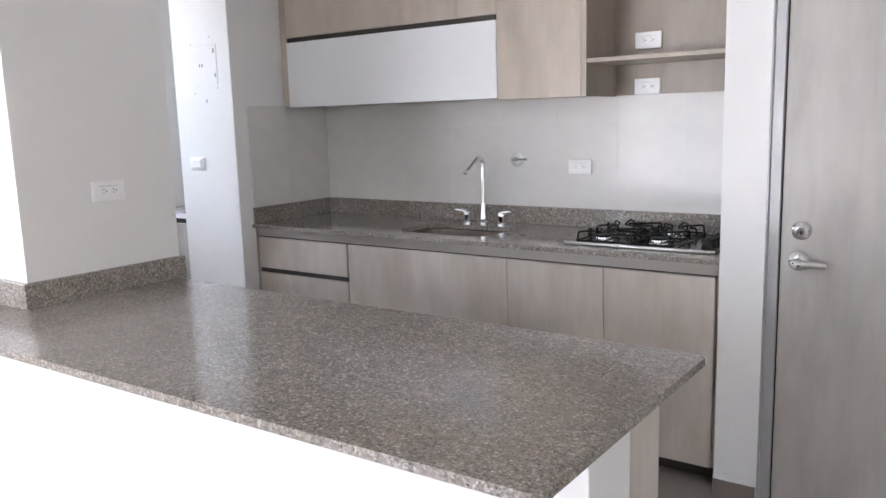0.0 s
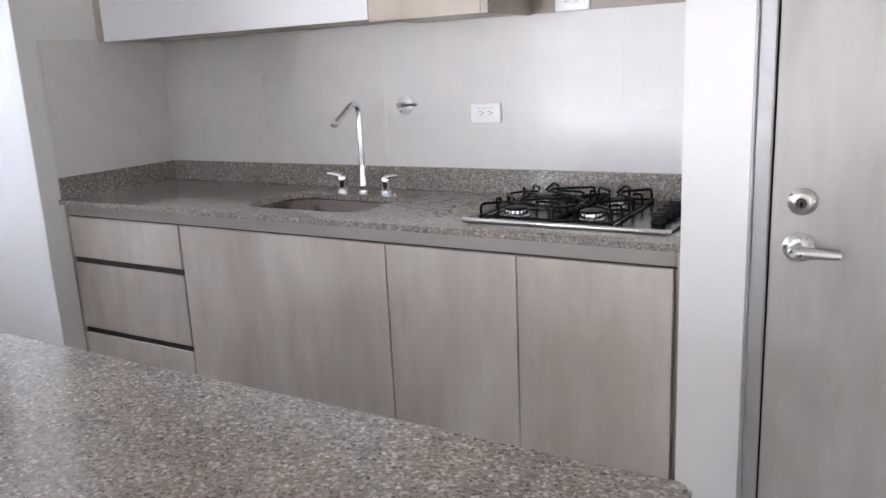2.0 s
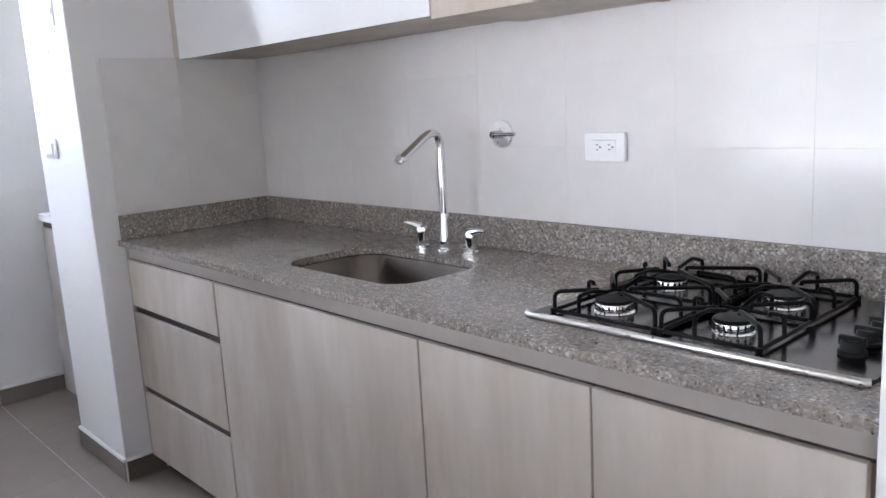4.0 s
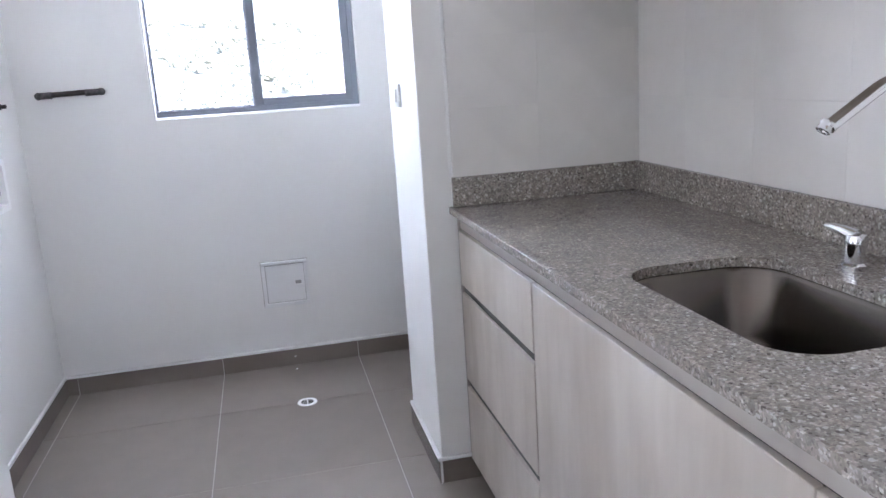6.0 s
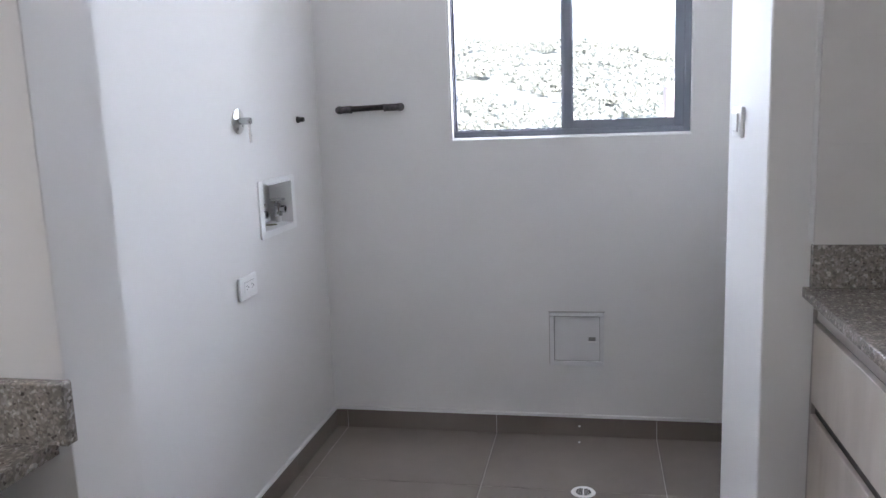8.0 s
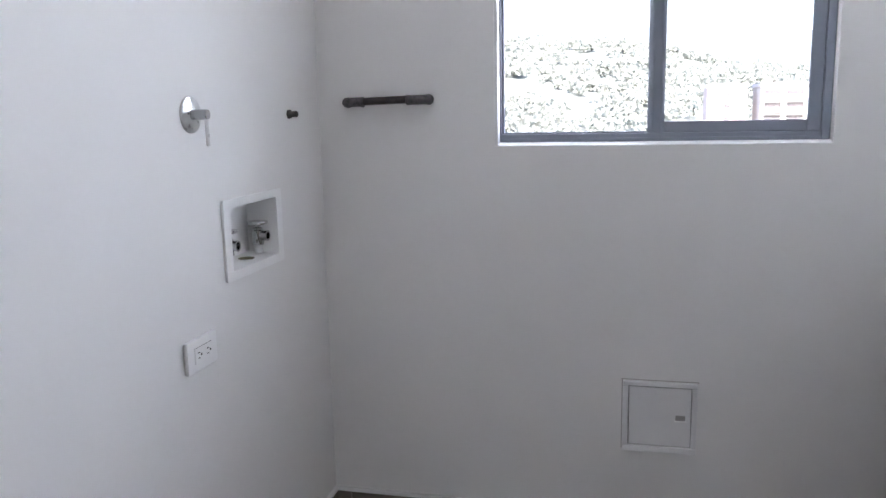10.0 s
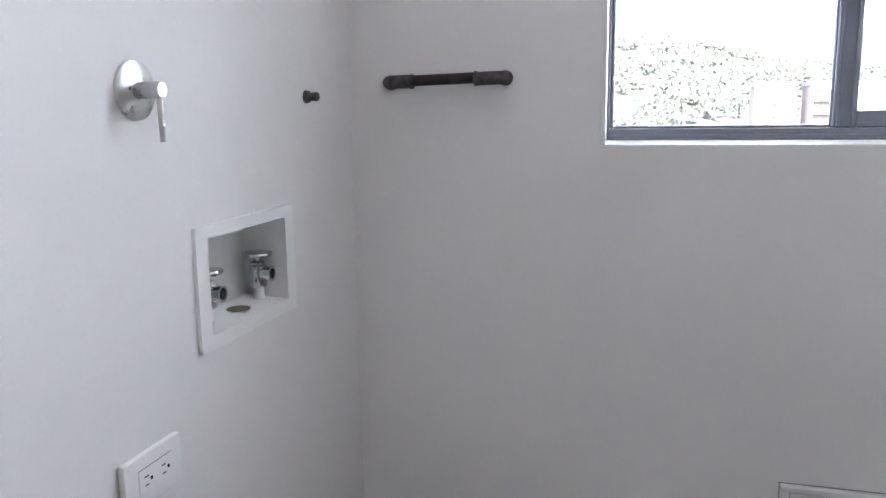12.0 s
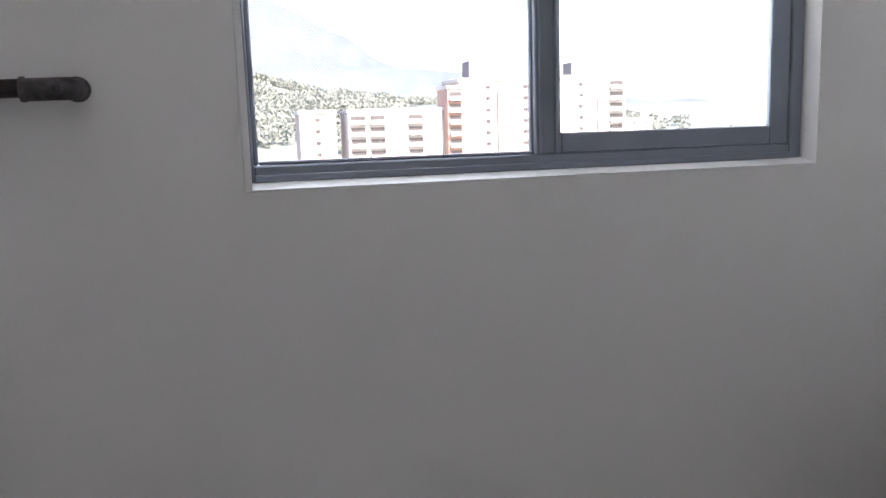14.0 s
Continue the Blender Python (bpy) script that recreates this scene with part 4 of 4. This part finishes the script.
def tree_meshes(seed):
    rnd = random.Random(seed)
    trunk = tube([(0, 0, 0), (0.15, 0.1, 1.8), (0.0, 0.2, 3.6)], [0.28, 0.2, 0.12], 7)
    for k in range(4):
        a = k * 1.6 + rnd.random()
        tube([(0, 0.15, 2.2 + 0.3 * k), (1.3 * math.cos(a), 1.3 * math.sin(a), 3.9 + 0.3 * k)], [0.10, 0.04], 5, trunk)
    crown = bmesh.new()
    for k in range(150):
        a, u = rnd.uniform(0, 2 * math.pi), rnd.uniform(-0.7, 1.0)
        rad = 2.3 * math.sqrt(1 - min(0.98, u * u)) * rnd.uniform(0.6, 1.15)
        c = Vector((rad * math.cos(a), rad * math.sin(a), 4.6 + 1.9 * u + rnd.uniform(-0.2, 0.2)))
        for q in range(2):
            s = rnd.uniform(0.35, 0.7)
            rot = Euler([rnd.uniform(0, 6.3) for _ in range(3)]).to_matrix()
            vs = [crown.verts.new(c + rot @ Vector(p) * s) for p in ((-1, 0, 0.1), (0, -0.7, 0), (1, 0, -0.1), (0, 0.7, 0.15))]
            crown.faces.new(vs)
    return mesh_from(trunk, "trunk", BARK), mesh_from(crown, "crown", LEAVES)


TREE_KINDS = [tree_meshes(s) for s in (3, 8, 21)]
tree_rnd = random.Random(5)
far_trees, near_trees = [], 0
while len(far_trees) < 2800:
    x, y = tree_rnd.uniform(-900, -395), tree_rnd.uniform(-330, 420)
    if noise.noise((x * 0.012, y * 0.012, 7.0)) < -0.22 or y > 40 and tree_rnd.random() < (y - 40) / 500:
        continue
    sc = tree_rnd.uniform(1.3, 2.3)
    if x < -455 or near_trees >= 280:
        far_trees.append((x, y, sc))
        continue
    near_trees += 1
    tr, cr = TREE_KINDS[near_trees % 3]
    t = new("tree")
    t.matrix_basis = pose(x, y, ground_height(x, y) - 0.5, 0, 0, tree_rnd.uniform(0, 360)) @ Matrix.Diagonal((sc, sc, sc * tree_rnd.uniform(0.85, 1.15), 1))
    tagged(t, "leafy green tree on the hillside", "tree", "trees on the hillside")
    for nm, me in (("trunk", tr), ("crown", cr)):
        o = new(nm, me)
        o.parent = t
crown_rnd = random.Random(11)
base_v, base_f = [], []
for kind in range(3):
    vs, fs = [], []
    for k in range(48):
        ang, u = crown_rnd.uniform(0, 2 * math.pi), crown_rnd.uniform(-0.8, 1.0)
        rad = 2.1 * math.sqrt(1 - min(0.98, u * u)) * crown_rnd.uniform(0.6, 1.2)
        cc = Vector((rad * math.cos(ang), rad * math.sin(ang), 4.4 + 2.0 * u))
        rot = Euler([crown_rnd.uniform(0, 6.3) for _ in range(3)]).to_matrix()
        s = crown_rnd.uniform(0.5, 1.0)
        fs.append(tuple(range(len(vs), len(vs) + 4)))
        vs += [cc + rot @ Vector(p) * s for p in ((-1, 0, 0.1), (0, -0.8, 0), (1, 0, -0.1), (0, 0.8, 0.15))]
    base_v.append(vs)
    base_f.append(fs)

def building(x, y, w, d, top, mat, label, floors=20, bays=4, balconies=(), tank=None, glazed=None, slot=None):
    """A tower with storeys: its east face looks at the flat."""
    b = thing("apartment_building", pose(x, y, BASE), label, "building", "towers in the valley")
    h = top - BASE
    part("wall", box(-d, 0, -w / 2, w / 2, 0, h), mat, b)
    part("roof", box(-d - 0.3, 0.3, -w / 2 - 0.3, w / 2 + 0.3, h, h + 0.9), WHITE_F, b)
    if tank:
        part("roof_tank", box(-d * 0.6, -d * 0.2, tank[0] - tank[1] / 2, tank[0] + tank[1] / 2, h + 0.9, h + 0.9 + tank[2]), GREY_F, b)
    win = mesh_from(box(-0.05, 0.06, -0.65, 0.65, 0, 1.0), "window", DARK_WIN)
    if slot is not None:
        part("stair_slot", box(-0.05, 0.07, slot - 0.22, slot + 0.22, 4, h - 2.2), DARK_WIN, b, "dark vertical stair slot")
    slab_m = mesh_from(box(0, 1.3, -w / bays * 0.42, w / bays * 0.42, 0, 1.0), "balcony", WHITE_F)
    deep = mesh_from(box(-0.05, 0.05, -w / bays * 0.38, w / bays * 0.38, 0, 1.15), "balcony_opening", DARK_WIN)
    step = 2.9
    for f in range(floors):
        z = h - (f + 1) * step
        if z < 4:
            break
        for k in range(bays):
            yy = -w / 2 + (k + 0.5) * w / bays
            if k in balconies:
                for nm, me, dz in (("balcony", slab_m, 0.0), ("balcony_opening", deep, 1.0)):
                    o = new(nm, me)
                    o.parent, o.location = b, (0.0, yy, z + dz)
            elif glazed is None or k in glazed:
                o = new("window", win)
                o.parent, o.location = b, (0.0, yy, z + 0.9)
    return b


building(-205, 24.5, 9, 12, 5.5, PINK_F, "slender pale pink tower", 9, 3, glazed=(1,))
building(-200, 43.7, 24.4, 14, 5.4, WHITE_F, "pale tower with wide balconies", 9, 5, (0, 1, 3), glazed=())
building(-196, 58, 4, 10, 10.6, BRICK_F, "narrow brick tower with stacked balconies", 10, 1, (0,))
building(-200, 70.5, 20.5, 16, 12.6, PINK_F, "tall pale brick tower with a roof tank", 10, 4, (), (-5.0, 3.0, 4.6), (1, 3), 0.0)
building(-200, 94, 26, 14, 12.9, WHITE_F, "white tower with a roof tank and balconies at its end", 10, 5, (4,), (3.0, 9.0, 3.6), (2,), 4.9)
building(-260, 128, 30, 16, -2, WHITE_F, "low white apartment block far off", 6, 5)
building(-330, 178, 24, 16, 2, PINK_F, "pale block far off", 6, 4)

fv, ff = [], []
for k, (x, y, sc) in enumerate(far_trees):
    n0, turn_k = len(fv), Matrix.Rotation(k * 1.7, 3, "Z")
    z = ground_height(x, y) - 1.5 * sc
    fv += [tuple((turn_k @ v) * sc + Vector((x, y, z))) for v in base_v[k % 3]]
    ff += [tuple(n0 + q for q in f) for f in base_f[k % 3]]
wm = bpy.data.meshes.new("woodland")
wm.from_pydata(fv, [], ff)
wm.materials.append(LEAVES)
tagged(new("woodland", wm), "dense far trees covering the hillside", kind="stuff")

# ---- pieces of floor, skirting and tiled walls ----
PITCH, X0, Y0 = 0.609, -4.205, 2.367
chip = {}


def slab_mesh(key, sx, sy, sz, bev, mat):
    """A chamfered slab, shared by all pieces of one size."""
    key = (key, round(sx, 4), round(sy, 4), round(sz, 4))
    if key not in chip:
        chip[key] = mesh_from(box(-sx / 2, sx / 2, -sy / 2, sy / 2, -sz / 2, sz / 2, bev, 1), key[0], mat)
    return chip[key]


def piece(name, me, place, parent):
    o = new(name, me)
    o.parent, o.location = parent, place
    return o


for i in range(-2, 11):
    for j in range(-8, 3):
        cx, cy = X0 + (i + 0.5) * PITCH, Y0 + (j + 0.5) * PITCH
        if cx < -5.4 or cy < -2.9 or (cx > -0.5 and cy > 3.1):
            continue
        piece("floor_tile", slab_mesh("floor_tile", PITCH - 0.003, PITCH - 0.003, 0.008, 0.0006, FLOOR_TILE), (cx, cy, -0.004), floor)


def skirting(name, axis, at, u0, u1, offset, out):
    """A row of skirting tiles with white caulk on top. out: which way it stands off the wall."""
    sk = tagged(new(name), "taupe porcelain skirting with a white caulk line", kind="structure")
    cuts = [u0]
    k = math.ceil((u0 - offset) / PITCH + 0.03)
    while offset + k * PITCH < u1 - 0.02:
        cuts.append(offset + k * PITCH)
        k += 1
    cuts.append(u1)
    th = 0.009
    for a, b in zip(cuts, cuts[1:]):
        ln = b - a - 0.002
        size = (ln, th) if axis == "x" else (th, ln)
        c = at + out * (th / 2 + 0.0005)
        pos = ((a + b) / 2, c, 0.038) if axis == "x" else (c, (a + b) / 2, 0.038)
        piece("skirting_tile", slab_mesh("skirting_tile", *size, 0.075, 0.0008, SKIRT), pos, sk)
    cc = at + out * 0.0055
    if axis == "x":
        part("caulk", box(u0, u1, cc - 0.0052, cc + 0.0052, 0.0755, 0.0875, 0.001, 1), CAULK, sk)
        part("joint_line", box(u0, u1, at + out * 0.0005, at + out * 0.006, 0.0, 0.076), PALE_GROUT, sk)
    else:
        part("caulk", box(cc - 0.0052, cc + 0.0052, u0, u1, 0.0755, 0.0875, 0.001, 1), CAULK, sk)
        part("joint_line", box(min(at + out * 0.0005, at + out * 0.006), max(at + out * 0.0005, at + out * 0.006), u0, u1, 0.0, 0.076), PALE_GROUT, sk)


skirting("baseboard_west", "y", WX, 1.706, 3.77, Y0, 1)
skirting("baseboard_laundry", "x", 1.705, WX + 0.01, -2.7171, X0, 1)
skirting("baseboard_pier", "x", 3.085, -3.86, LX + 0.009, X0 + 0.3, -1)
skirting("baseboard_pier_side", "y", LX, 3.086, 3.23, Y0, 1)
skirting("baseboard_stub", "x", 2.10, -2.717, -2.59, X0, 1)
skirting("baseboard_door", "x", 3.115, -0.915, -0.766, X0, -1)

TW, TH = 0.3095, 0.2005


def tiled(parent, axis, at, u0, u1, z0, z1, uoff, zoff, out):
    grout_t, th = 0.003, 0.0065
    if axis == "x":
        part("grout_bed", box(u0, u1, at - 0.0064 if out < 0 else at, at if out < 0 else at + 0.0064, z0, z1), PALE_GROUT, parent)
    else:
        part("grout_bed", box(at, at + 0.0064, u0, u1, z0, z1), PALE_GROUT, parent)
    us = [u0] + [uoff + k * TW for k in range(-20, 20) if u0 + 0.01 < uoff + k * TW < u1 - 0.01] + [u1]
    zs = [z0] + [zoff + k * TH for k in range(-8, 8) if z0 + 0.01 < zoff + k * TH < z1 - 0.01] + [z1]
    for a, b in zip(us, us[1:]):
        for c, d in zip(zs, zs[1:]):
            su_, sz_ = b - a - 0.0008, d - c - 0.0008
            cpos = at + out * (th / 2 + 0.0005)
            if axis == "x":
                me, pos = slab_mesh("wall_tile", su_, th, sz_, 0.0004, WALL_TILE), ((a + b) / 2, cpos, (c + d) / 2)
            else:
                me, pos = slab_mesh("wall_tile", th, su_, sz_, 0.0004, WALL_TILE), (cpos, (a + b) / 2, (c + d) / 2)
            piece("wall_tile", me, pos, parent)


tiled(wall_north, "x", NY, -3.388, -0.917, 0.88, 1.49, -1.265, 1.162, -1)
tiled(wall_pier, "y", LX, 3.176, NY - 0.007, 0.88, 1.500, 3.755, 1.162, 1)
part("edge_trim", box(LX, LX + 0.004, 3.166, 3.1755, 0.97, 1.5045, 0.001, 1), CAULK, wall_pier)
part("top_trim", box(LX, LX + 0.004, 3.176, 3.455, 1.5005, 1.5045, 0.001, 1), CAULK, wall_pier)
